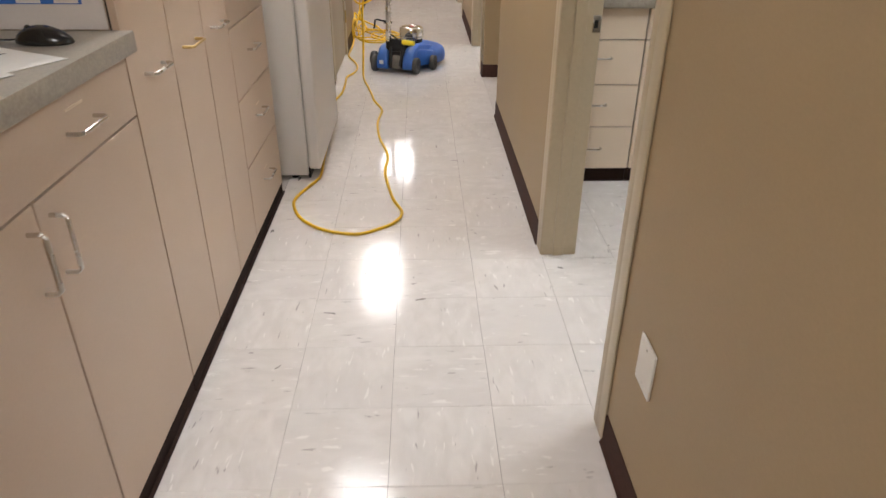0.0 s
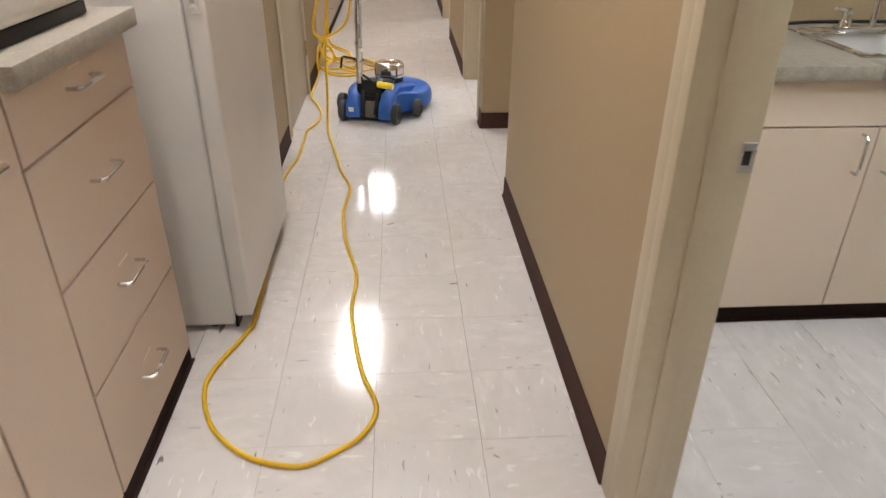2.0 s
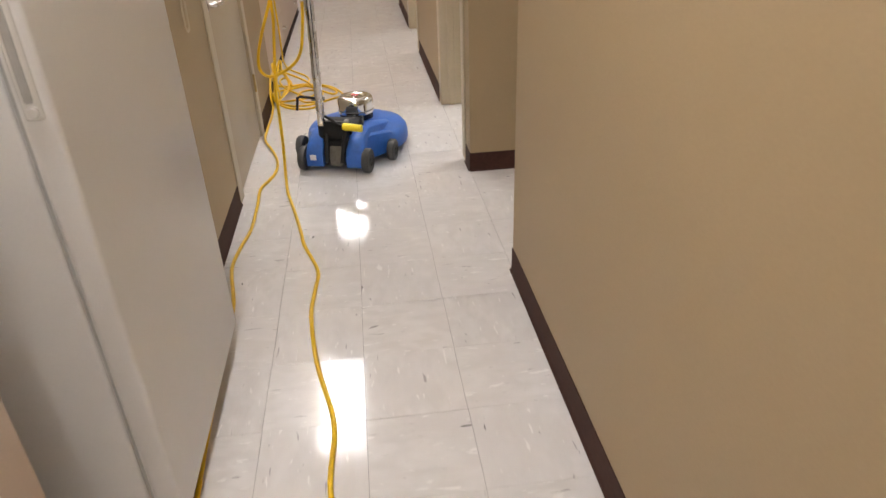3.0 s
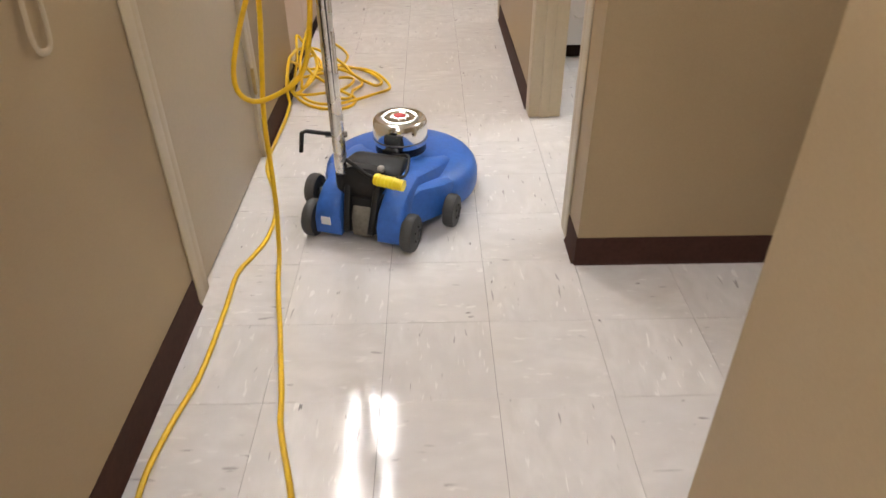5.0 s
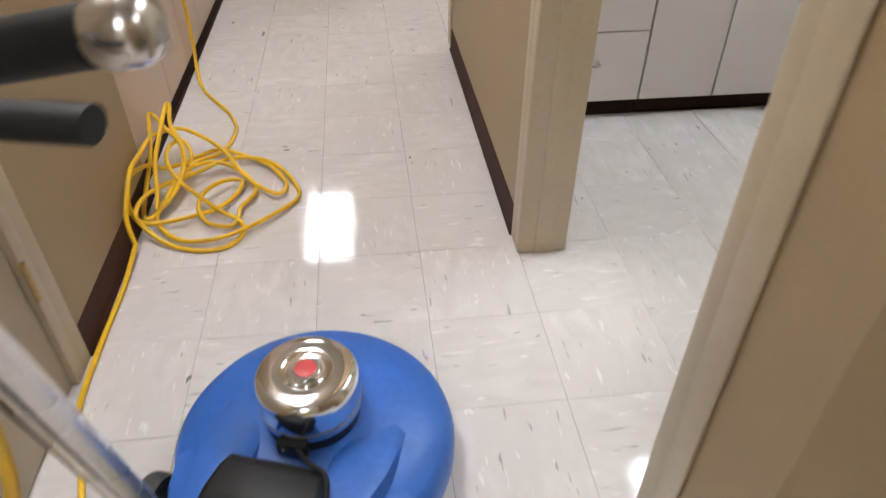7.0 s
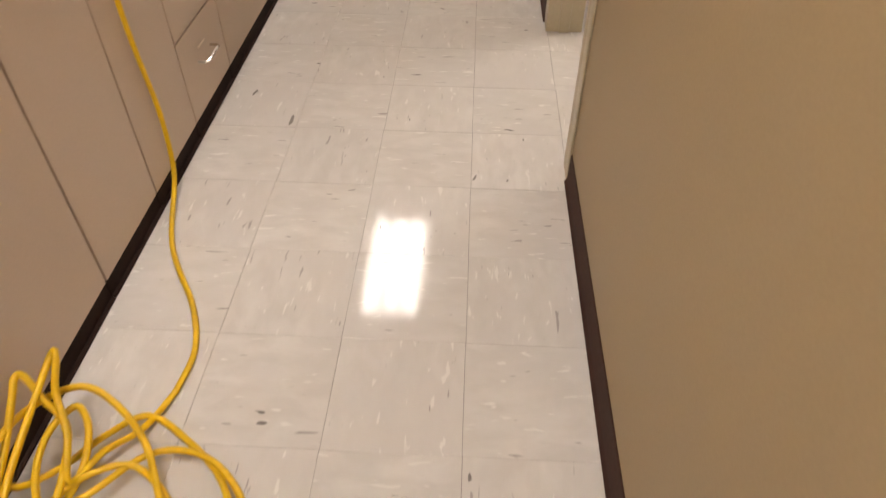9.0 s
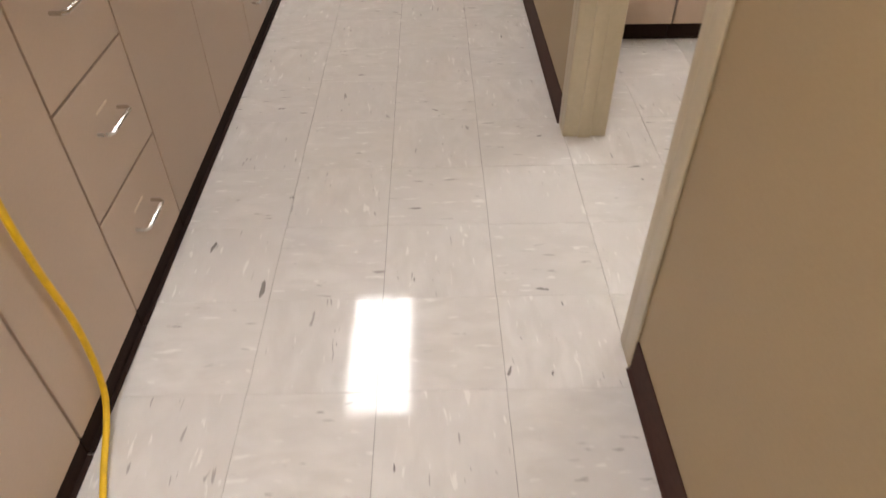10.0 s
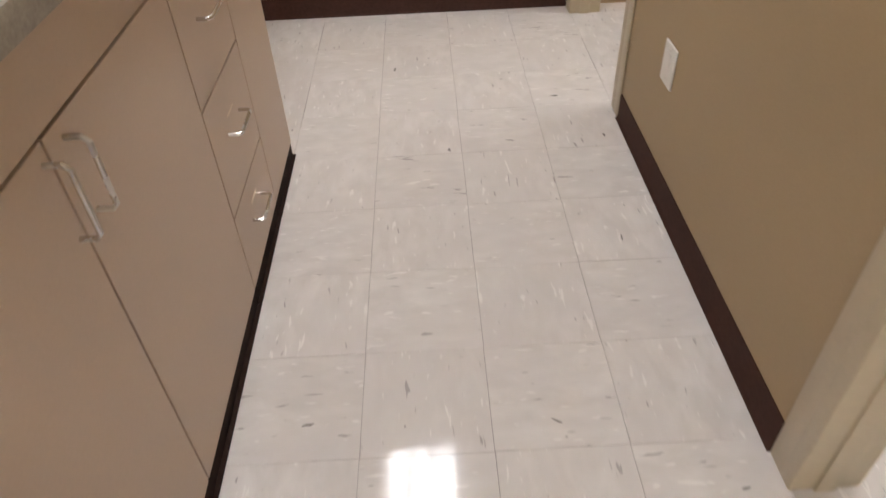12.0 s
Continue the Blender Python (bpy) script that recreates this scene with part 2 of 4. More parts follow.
DH = 2.10
XR2 = XR + TH
doors_r = [(1.643, 2.734), (5.885, 6.93), (8.556, 9.586), (11.13, 12.13)]   # openings in the right wall
TAN = "tan painted corridor wall"
H = CEIL + 0.03
(a0, a1), (b0, b1), (c0, c1), (d0, d1) = doors_r
YA, YP = 4.648, 5.692                   # corners of the side passage
wall("wall_east_1", [(XR, XR2, Y0, a0, 0, H), (XR, XR2, a0, a1, DH, H), (XR, XR2, a1, YA, 0, H)], M_WALL, TAN)
wall("wall_east_2", [(XR, XR2, YP, b0, 0, H), (XR, XR2, b0, b1, DH, H), (XR, XR2, b1, c0, 0, H), (XR, XR2, c0, c1, DH, H), (XR, XR2, c1, d0, 0, H), (XR, XR2, d0, d1, DH, H),
                     (XR, XR2, d1, Y1, 0, H)], M_WALL, TAN)
wall("wall_cross_south", [(XR2, XE, 4.12, YA, 0, CEIL + 0.03)], M_WALL, "tan painted wall of the side passage")
wall("wall_cross_north", [(XR2, XE, YP, 5.83, 0, CEIL + 0.03)], M_WALL, "tan painted wall of the side passage")
wall("wall_rooms_1", [(XR2, XE, 8.46, 8.57, 0, CEIL + 0.03)], M_ROOMWALL, "cream painted partition between rooms")
wall("wall_rooms_2", [(XR2, XE, 10.96, 11.08, 0, CEIL + 0.03)], M_ROOMWALL, "cream painted partition between rooms")
wall("wall_far_east", [(XE, XE + 0.1, Y0, Y1, 0, CEIL + 0.03)], M_ROOMWALL, "cream painted room wall")
wall("wall_north", [(-1.5, XE, Y1, Y1 + 0.1, 0, CEIL + 0.03)], M_WALL, "tan painted end wall of the corridor")
wall("wall_south", [(-1.5, XE, Y0 - 0.1, Y0, 0, CEIL + 0.03)], M_WALL, "tan painted end wall of the corridor")
wall("wall_west", [(-1.55, -1.42, Y0, Y1, 0, CEIL + 0.03)], M_WALL, "tan painted wall behind the cabinets")
LD0, LD1 = 5.55, 6.545
wall("wall_west_front", [(XL - 0.12, XL, 4.44, LD0, 0, CEIL + 0.03), (XL - 0.12, XL, LD0, LD1, DH, CEIL + 0.03), (XL - 0.12, XL, LD1, 7.34, 0, CEIL + 0.03),
                         (-1.42, XL - 0.12, 4.44, 4.54, 0, CEIL + 0.03), (-1.42, XL - 0.12, 7.24, 7.34, 0, CEIL + 0.03)], M_WALL, TAN)


def baseboard(name, x, y, length, rz):
    """Coved vinyl base. Local x runs along the wall, local -y points into the passage."""
    prof = [(0, 0), (-0.013, 0), (-0.010, 0.004), (-0.0045, 0.016), (-0.004, 0.095), (-0.002, 0.101), (0, 0.101)]
    bm = bmesh.new()
    a = [bm.verts.new((0, p, q)) for p, q in prof]
    b = [bm.verts.new((length, p, q)) for p, q in prof]
    for i in range(len(prof)):
        j = (i + 1) % len(prof)
        bm.faces.new((a[i], a[j], b[j], b[i]))
    bm.faces.new(a)
    bm.faces.new(list(reversed(b)))
    return solid(name, bm, M_BASE, "dark brown coved vinyl baseboard along the wall", "baseboard", "vinyl baseboards", "structure", m=pose(x, y, 0, 0, 0, rz))


# right wall faces -x: local x runs towards -y (rz -90)
for y0, y1 in ((Y0, a0 - 0.05), (a1 + 0.05, YA + 0.002), (YP - 0.002, b0 - 0.05), (b1 + 0.05, c0 - 0.05), (c1 + 0.05, d0 - 0.05)):
    baseboard("baseboard", XR, y1, y1 - y0, -90)
baseboard("baseboard", XR - 0.004, YP, XE - XR + 0.004, 0)
baseboard("baseboard", XE, YA, XE - XR, 180)
baseboard("baseboard", XL, 4.44, LD0 - 0.05 - 4.44, 90)
baseboard("baseboard", XL, LD1 + 0.05, 7.34 - LD1 - 0.05, 90)
baseboard("baseboard", -1.42, Y1, 0.47 + 1.42, 0)
baseboard("baseboard", -1.42, 10.95, Y1 - 10.95, 90)


def door_frame(name, wallx, depth, y0, y1, sign):
    """Hollow metal frame in an opening from y0 to y1. sign: +1 where the passage lies at smaller x."""
    fr = thing(name, "cream enamelled hollow metal door frame with a stop", "door frame", pose(wallx, 0, 0), "metal door frames", "structure")
    s = sign
    for nm, ya, yb, inner in (("jamb", y0, y0 + 0.045, 1), ("jamb", y1 - 0.045, y1, -1)):
        bm = bx(s * -0.008, s * (depth + 0.008), ya, yb, 0, DH, 0.006)
        yo0, yo1 = (ya - 0.05, ya + 0.01) if inner > 0 else (yb - 0.01, yb + 0.05)
        box(bm, s * -0.0075, s * -0.0005, yo0, yo1, 0, DH + 0.045, 0.004)
        box(bm, s * (depth + 0.0005), s * (depth + 0.0075), yo0, yo1, 0, DH + 0.045, 0.004)
        ys0, ys1 = (yb - 0.002, yb + 0.006) if inner > 0 else (ya - 0.006, ya + 0.002)
        box(bm, s * 0.045, s * 0.09, ys0, ys1, 0, DH - 0.045, 0.003)
        part(nm, bm, M_FRAME, fr)
    bm = bx(s * -0.008, s * (depth + 0.008), y0 + 0.045, y1 - 0.045, DH - 0.045, DH, 0.004)
    box(bm, s * -0.0075, s * -0.0005, y0 - 0.01, y1 + 0.01, DH - 0.01, DH + 0.045, 0.004)
    part("head", bm, M_FRAME, fr)
    return fr


for i, (y0, y1) in enumerate(doors_r):
    f = door_frame("door_frame_%d" % (i + 1), XR, TH, y0, y1, 1)
    st = part("strike_plate", bx(0.112, 0.141, y1 - 0.0475, y1 - 0.0445, 0.925, 0.985, 0.001, 1), M_STEEL, f, "small steel strike plate")
    # no real hole: a black patch gives its inner shade
    part("latch_hole_shade", bx(0.117, 0.131, y1 - 0.0485, y1 - 0.0472, 0.941, 0.969), M_BLACK, st)
f = door_frame("door_frame_5", XL, 0.12, LD0, LD1, -1)

# closed door in the left wall
dr = thing("door_1", "closed greige painted flush door with steel lever", "door", pose(XL, 0, 0), kind="structure")
leaf = part("door_leaf", bx(-0.052, -0.008, LD0 + 0.049, LD1 - 0.049, 0.008, DH - 0.05, 0.003), M_DOOR, dr)
for z in (0.34, 1.05, 1.82):
    h = bmesh.new()
    tube(h, [(0.012, LD1 - 0.047, z - 0.05), (0.012, LD1 - 0.047, z + 0.05)], 0.0075, 10)
    tube(h, [(0.012, LD1 - 0.047, z - 0.055), (0.012, LD1 - 0.047, z - 0.05)], 0.005, 10)
    part("hinge", h, M_BRASS, dr, "worn brass hinge knuckle")
hd = bmesh.new()
lathe(hd, [(0.033, 0), (0.033, 0.006), (0.028, 0.011), (0.013, 0.013), (0.012, 0.05), (0.011, 0.052)], 28, pose(-0.008, LD0 + 0.08, 0.925, 0, 90, 0))
tube(hd, smooth_path([(0.04, LD0 + 0.075, 0.925), (0.048, LD0 + 0.12, 0.925), (0.046, LD0 + 0.175, 0.923), (0.040, LD0 + 0.235, 0.92)], 5), 0.0135, 12, 0.8)
part("lever_handle", hd, M_STEEL, dr, "brushed steel lever handle")


# ---------------------------------------------------------------- ceiling lights
def troffer(x, y, mat, w=0.56, d=1.16):
    t = thing("ceiling_light", "recessed fluorescent ceiling light with three bright tubes", "ceiling light", pose(x, y, CEIL), "ceiling lights")
    bm = bx(-w / 2 - 0.03, w / 2 + 0.03, -d / 2 - 0.03, -d / 2, 0, 0.021, 0.003)
    box(bm, -w / 2 - 0.03, w / 2 + 0.03, d / 2, d / 2 + 0.03, 0, 0.021, 0.003)
    box(bm, -w / 2 - 0.03, -w / 2, -d / 2, d / 2, 0, 0.021, 0.003)
    box(bm, w / 2, w / 2 + 0.03, -d / 2, d / 2, 0, 0.021, 0.003)
    part("light_frame", bm, M_PLASTIC, t)
    k = w / 3
    for i in range(3):
        xc = -w / 2 + k * (i + 0.5)
        part("lamp_tube", bx(xc - k * 0.27, xc + k * 0.27, -d / 2 + 0.01, d / 2 - 0.01, 0.004, 0.018, 0.004), mat, t)
    part("diffuser", bx(-w / 2, w / 2, -d / 2, d / 2, 0.0185, 0.0205), M_LENS, t, "dimmer lit panel behind the tubes", smooth=None)
    return t


for x, y in lamps:
    if 0 < y < 8 and x < 0:
        troffer(x - 0.06, y, M_LAMPN, 0.38, 1.16)
    elif x > 1 and 10 < y < 11:
        troffer(x, y, M_LAMPR, 1.16, 0.5)
    elif x > 1 and 5 < y < 6:
        # not a known fixture: added only to brighten the passage
        troffer(x, y, M_FILLP, 0.5, 0.5)
    else:
        troffer(x, y, M_LAMPC if (x > 1 and y < 8) else M_LAMP, 0.48, 1.12)


# ---------------------------------------------------------------- cabinets
def pull(parent, x, z, way, mat=None, length=0.11, label="steel wire pull"):
    """A bent wire pull on a front whose face is local y = 0."""
    h, o = length / 2, 0.032
    if way == "h":
        pts = [(x - h, 0.002, z), (x - h, -o + 0.008, z), (x - h + 0.008, -o, z), (x + h - 0.008, -o, z), (x + h, -o + 0.008, z), (x + h, 0.002, z)]
    else:
        pts = [(x, 0.002, z - h), (x, -o + 0.008, z - h), (x, -o, z - h + 0.008), (x, -o, z + h - 0.008), (x, -o + 0.008, z + h), (x, 0.002, z + h)]
    return part("handle", tube(bmesh.new(), pts, 0.0048, 8), mat or M_STEEL, parent, label)


def cabinet(label, m, width, top, fronts, depth=0.62, mat=None, body_top=None, bottom=0.055, recess=0.004, name="cabinet", group=""):
    """fronts: (x0, x1, z0, z1, name, pull way or '', pull x, pull z, pull metal)."""
    mat = mat or M_LAM
    c = thing(name, label, "cabinet", m, group)
    part("body", bx(0.0008, width - 0.0008, 0.022, depth, bottom, body_top or top, 0.001, 1), mat, c)
    # dark sheet behind the fronts: the shade of the gaps as a colour
    part("reveal_shade", bx(0.002, width - 0.002, 0.0185, 0.0215, bottom + 0.002, top - 0.002), M_GAPSHADE, c)
    tk = bx(0.001, width - 0.001, recess, recess + 0.02, 0, bottom + 0.002)
    box(tk, 0.001, width - 0.001, recess - 0.012, recess + 0.001, 0, 0.006, 0.002)
    part("toe_kick", tk, M_TOE, c, "dark toe kick base")
    for x0, x1, z0, z1, nm, way, px, pz, pm in fronts:
        f = part(nm, bx(x0 + 0.0027, x1 - 0.0027, 0, 0.018, z0 + 0.0027, z1 - 0.0027, 0.0012, 1), mat, c)
        if way:
            pull(f, px, pz, way, pm, 0.125)
    return c


def left(y):
    return pose(XC, y, 0, 0, 0, 90)


B = 0.055
T = 1.043
# desk-height unit beside the start of the walk: drawer over a pair of doors
for y in (-0.258, 0.79):
    w = 1.046
    c = cabinet("pinkish-beige laminate base cabinet with drawers over two doors", left(y), w, T,
            [(0, w, 0.886, T, "drawer", "h", w * 0.73, 0.955, None),
             (0, w / 2, B, 0.886, "door", "v", w / 2 - 0.042, 0.78, None), (w / 2, w, B, 0.886, "door", "v", w / 2 + 0.042, 0.78, None)], group="base cabinets")
    d = [o for o in c.children if o.name.startswith("drawer")][0]
    part("label_holder", bx(w * 0.73 - 0.05, w * 0.73 + 0.03, -0.0015, 0.001, 0.995, 1.001, 0.0006, 1), M_LAMW, d, "clear card holder strip")
# tall units
for i, (y, w) in enumerate(((1.838, 0.318), (2.158, 0.313), (2.473, 0.297))):
    cabinet("tall pinkish-beige laminate cabinet with a horizontal pull", left(y), w, 2.2,
            [(0, w, B, 2.2, "door", "h", w / 2, 0.965, M_BRASS if i == 1 else None)], name="tall_cabinet", group="tall cabinets")


def drawer_unit(y, w, top, lines, label):
    fr, zs = [], [B, *lines, top]
    for a, b in zip(zs, zs[1:]):
        fr.append((0, w, a, b, "drawer", "h", w * 0.5, (a + b) / 2 + 0.015, None))
    c = cabinet(label, left(y), w, top, fr, name="drawer_cabinet", group="drawer cabinets")
    for i, d in enumerate([o for o in c.children if o.name.startswith("drawer")]):
        if i in (0, 1, 3):
            a, b = zs[i], zs[i + 1]
            part("label_holder", bx(w * 0.5 - 0.04, w * 0.5 + 0.025, -0.0015, 0.001, (a + b) / 2 + 0.05, (a + b) / 2 + 0.056, 0.0006, 1), M_LAMW, d, "clear card holder strip")
    return c


drawer_unit(2.772, 0.61, 1.066, (0.364, 0.643, 0.917), "four-drawer pinkish-beige laminate cabinet under a counter")

# run of units further on
for y, w in ((7.345, 0.60), (7.947, 0.355), (8.304, 0.368)):
    cabinet("tall pinkish-beige laminate cabinet with plain door", left(y), w, 2.2, [(0, w, B, 2.2, "door", "v", w - 0.05, 1.15, None)], name="tall_cabinet", group="tall cabinets")
drawer_unit(8.674, 0.396, 1.019, (0.334, 0.611, 0.891), "four-drawer pinkish-beige laminate cabinet")
w = 1.106
cabinet("pinkish-beige laminate base cabinet with wide drawer over two doors", left(9.072), w, 1.019,
        [(0, w, 0.891, 1.019, "drawer", "", 0, 0, None), (0, 0.537, B, 0.891, "door", "v", 0.517, 0.80, None), (0.537, w, B, 0.891, "door", "v", 0.587, 0.80, None)], group="base cabinets")
drawer_unit(10.18, 0.393, 1.019, (0.30, 0.60, 0.891), "four-drawer pinkish-beige laminate cabinet")
cabinet("narrow pinkish-beige laminate cabinet closing the run", left(10.575), 0.36, 1.019, [(0, 0.36, B, 1.019, "door", "", 0, 0, None)], group="base cabinets")


def counter(name, m, width, z0, z1, depth=0.66, over=0.035, label="grey mottled laminate counter with rounded front edge"):
    return solid(name, bx(0, width, -over, depth - over, z0, z1, 0.0035, 2), M_COUNTER, label, "counter", "laminate counters", m=m)


counter("counter", left(-0.27), 2.105, 1.044, 1.092)
counter("counter", left(2.772), 0.63, 1.067, 1.113)
counter("counter", left(8.674), 2.28, 1.02, 1.066)

# ---------------------------------------------------------------- room beside the start: sink unit
KY = 3.468


def kitchen(x):
    return pose(x, KY, 0)


KB, KT = 0.082, 0.89
cabinet("cream laminate four-drawer cabinet under the sink counter", kitchen(0.622), 0.42, KT,
        [(0, 0.42, 0.742, KT, "drawer", "", 0, 0, None), (0, 0.42, 0.525, 0.742, "drawer", "h", 0.20, 0.66, None), (0, 0.42, 0.31, 0.525, "drawer", "h", 0.20, 0.43, None),
         (0, 0.42, KB, 0.31, "drawer", "h", 0.20, 0.2, None)], mat=M_LAMW, bottom=KB, recess=0.04, name="drawer_cabinet", group="sink room cabinets")
for x, w in ((1.044, 0.785), (1.831, 0.785)):
    cabinet("cream laminate sink cabinet with two doors and long pulls", kitchen(x), w, KT,
            [(0, w, 0.742, KT, "false_front", "", 0, 0, None), (0, w / 2, KB, 0.742, "door", "v", w / 2 - 0.05, 0.655, None), (w / 2, w, KB, 0.742, "door", "v", w / 2 + 0.05, 0.655, None)],
            mat=M_LAMW, body_top=0.74, bottom=KB, recess=0.04, name="sink_cabinet", group="sink room cabinets")
cabinet("cream laminate end cabinet", kitchen(2.618), 0.66, KT, [(0, 0.66, KB, KT, "door", "", 0, 0, None)], mat=M_LAMW, bottom=KB, recess=0.04, name="sink_cabinet", group="sink room cabinets")
SX0, SX1, SY0, SY1 = 1.37, 1.95, 3.55, 3.95
bm = bmesh.new()
Z0, Z1 = 0.891, 0.936
box(bm, 0.622, SX0, KY - 0.03, 4.12, Z0, Z1, 0.006)
box(bm, SX1, XE, KY - 0.03, 4.12, Z0, Z1, 0.006)
box(bm, SX0 - 0.002, SX1 + 0.002, KY - 0.03, SY0, Z0, Z1 - 0.0004, 0.006)
box(bm, SX0 - 0.002, SX1 + 0.002, SY1, 4.12, Z0, Z1 - 0.0004, 0.006)
solid("counter", bm, M_COUNTER, "light grey mottled laminate sink counter", "counter", "laminate counters")
sk = thing("sink", "stainless steel drop-in sink in the counter", "sink", pose(0, 0, 0))
bm = bmesh.new()
for b in ((SX0 - 0.012, SX1 + 0.012, SY0 - 0.012, SY0 + 0.02), (SX0 - 0.012, SX1 + 0.012, SY1 - 0.06, SY1 + 0.03), (SX0 - 0.012, SX0 + 0.02, SY0 + 0.02, SY1 - 0.06), (SX1 - 0.02, SX1 + 0.012, SY0 + 0.02, SY1 - 0.06)):
    box(bm, *b, Z1 - 0.001, Z1 + 0.006, 0.002)
part("rim", bm, M_STEEL, sk)
bm = bmesh.new()
r = bmesh.ops.create_cube(bm, size=1, matrix=Matrix.LocRotScale(((SX0 + SX1) / 2, (SY0 + SY1) / 2 - 0.02, 0.85), None, (SX1 - SX0 - 0.02, SY1 - SY0 - 0.06, 0.172)))
bmesh.ops.delete(bm, geom=[f for f in bm.faces if f.normal.z > 0.5], context="FACES")
bmesh.ops.bevel(bm, geom=[e for e in bm.edges if not e.is_boundary], offset=0.03, segments=4, affect="EDGES")
bmesh.ops.solidify(bm, geom=bm.faces[:], thickness=-0.002)
part("basin", bm, M_BASIN, sk)
fc = thing("faucet", "chrome two-handle faucet behind the sink", "faucet", pose((SX0 + SX1) / 2 - 0.02, SY1 - 0.01, Z1 + 0.006))
part("base", bx(-0.13, 0.13, -0.025, 0.025, 0, 0.012, 0.005), M_CHROME, fc)
part("spout", tube(bmesh.new(), smooth_path([(0, 0, 0.01), (0, 0, 0.14), (0, -0.03, 0.2), (0, -0.10, 0.215), (0, -0.15, 0.18)], 6), 0.012, 12), M_CHROME, fc)
for x in (-0.1, 0.1):
    k = lathe(bmesh.new(), [(0.022, 0.01), (0.02, 0.03), (0.013, 0.045), (0.017, 0.06), (0.015, 0.075)], 20, pose(x, 0, 0))
    tube(k, [(x, 0, 0.067), (x * 1.6, -0.02, 0.075)], 0.006, 8)
    part("tap_handle", k, M_CHROME, fc)
bxx = thing("carton", "red and white printed carton standing on the counter", "box", pose(1.13, 4.03, Z1, 0, 0, 6))
part("carton_body", bx(-0.06, 0.06, -0.03, 0.03, 0, 0.2, 0.002, 1), M_RED, bxx)
part("carton_label", bx(-0.058, 0.03, -0.0315, -0.0302, 0.01, 0.19), M_PAPER, bxx, "white printed panel")
part("print_mark", lathe(bmesh.new(), [(0.014, 0), (0.014, 0.0006)], 16, pose(0.0, -0.0316, 0.12, 90, 0, 0)), M_RED, bxx)
for x, mt in ((1.235, M_RED), (1.265, M_PAPER)):
    solid("binder", bx(x, x + 0.024, 3.95, 4.11, Z1, Z1 + 0.27, 0.002, 1), mt, "slim upright folder on the counter", "folder", "folders on the counter")
cord = tube(bmesh.new(), smooth_path([(1.30, 4.02, Z1 + 0.007), (1.38, 4.05, Z1 + 0.007), (1.5, 4.08, Z1 + 0.007), (1.7, 4.085, Z1 + 0.007), (1.85, 4.08, Z1 + 0.007), (1.98, 4.07, Z1 + 0.012)], 6), 0.006, 8)
for k in range(3):
    lp = smooth_path([(2.16 + 0.05 * k, 4.05, Z1 + 0.008), (2.20 + 0.05 * k, 4.0, Z1 + 0.03), (2.30 + 0.04 * k, 4.02, Z1 + 0.05), (2.33 + 0.03 * k, 4.07, Z1 + 0.02), (2.22 + 0.04 * k, 4.09, Z1 + 0.008)], 6)
    tube(cord, lp, 0.005, 8)
solid("power_cord", cord, M_BLACK, "black power cord lying coiled behind the sink", "cord")
solid("adapter", bx(1.97, 2.10, 4.04, 4.10, Z1, Z1 + 0.04, 0.008), M_BLACK, "black power adapter on the counter", "adapter")

# ---------------------------------------------------------------- cabinets seen through the other doorways
for i, (x, w) in enumerate(((0.625, 0.50), (1.127, 0.62), (1.749, 0.62), (2.371, 0.9))):
    fr = [(0, w, 0.36, 0.62, "drawer", "h", w / 2, 0.5, None), (0, w, 0.075, 0.36, "drawer", "h", w / 2, 0.24, None), (0, w, 0.62, 0.86, "drawer", "h", w / 2, 0.75, None)] if i < 1 else [(0, w / 2, 0.075, 0.86, "door", "", 0, 0, None), (w / 2, w, 0.075, 0.86, "door", "", 0, 0, None)]
    cabinet("off-white laminate base cabinet on dark toe kick", pose(x, 7.715, 0), w, 0.86, fr, mat=M_LAMB, bottom=0.075, recess=0.045, group="far room cabinets", depth=0.6)
solid("counter", bx(0.62, XE, 7.685, 8.46, 0.861, 0.90, 0.006), M_COUNTER, "grey laminate counter in the side room", "counter", "laminate counters")
for i, (x, w) in enumerate(((0.625, 0.42), (1.047, 0.50), (1.549, 0.50), (2.051, 1.2))):
    fr = [(0, w, 0.38, 0.86, "drawer", "", 0, 0, None), (0, w, 0.08, 0.38, "drawer", "", 0, 0, None)] if i == 0 else [(0, w, 0.08, 0.86, "door", "", 0, 0, None)]
    cabinet("beige laminate base cabinet on dark toe kick", pose(x, 10.305, 0), w, 0.86, fr, mat=M_LAM, bottom=0.08, recess=0.045, group="last room cabinets", depth=0.6)
solid("counter", bx(0.62, XE, 10.27, 10.96, 0.861, 0.90, 0.006), M_COUNTER, "grey laminate counter in the side room", "counter", "laminate counters")

# ---------------------------------------------------------------- wall plates
for y, z in ((1.39, 0.43), (10.672, 0.414)):
    pl = thing("wall_plate", "white plastic cover plate low on the tan wall", "outlet cover", pose(XR, y, z), "wall plates")
    part("plate", bx(-0.007, 0, -0.05, 0.05, -0.063, 0.063, 0.004, 3), M_PLASTIC, pl)
    if y > 5:
        part("socket", bx(-0.009, -0.006, -0.017, 0.017, -0.034, 0.034, 0.002), M_PLASTIC, pl)
    for dz in (-0.045, 0.045):
        part("screw", lathe(bmesh.new(), [(0.003, 0), (0.0025, 0.001)], 10, pose(-0.007, 0, dz, 0, -90, 0)), M_STEEL, pl)

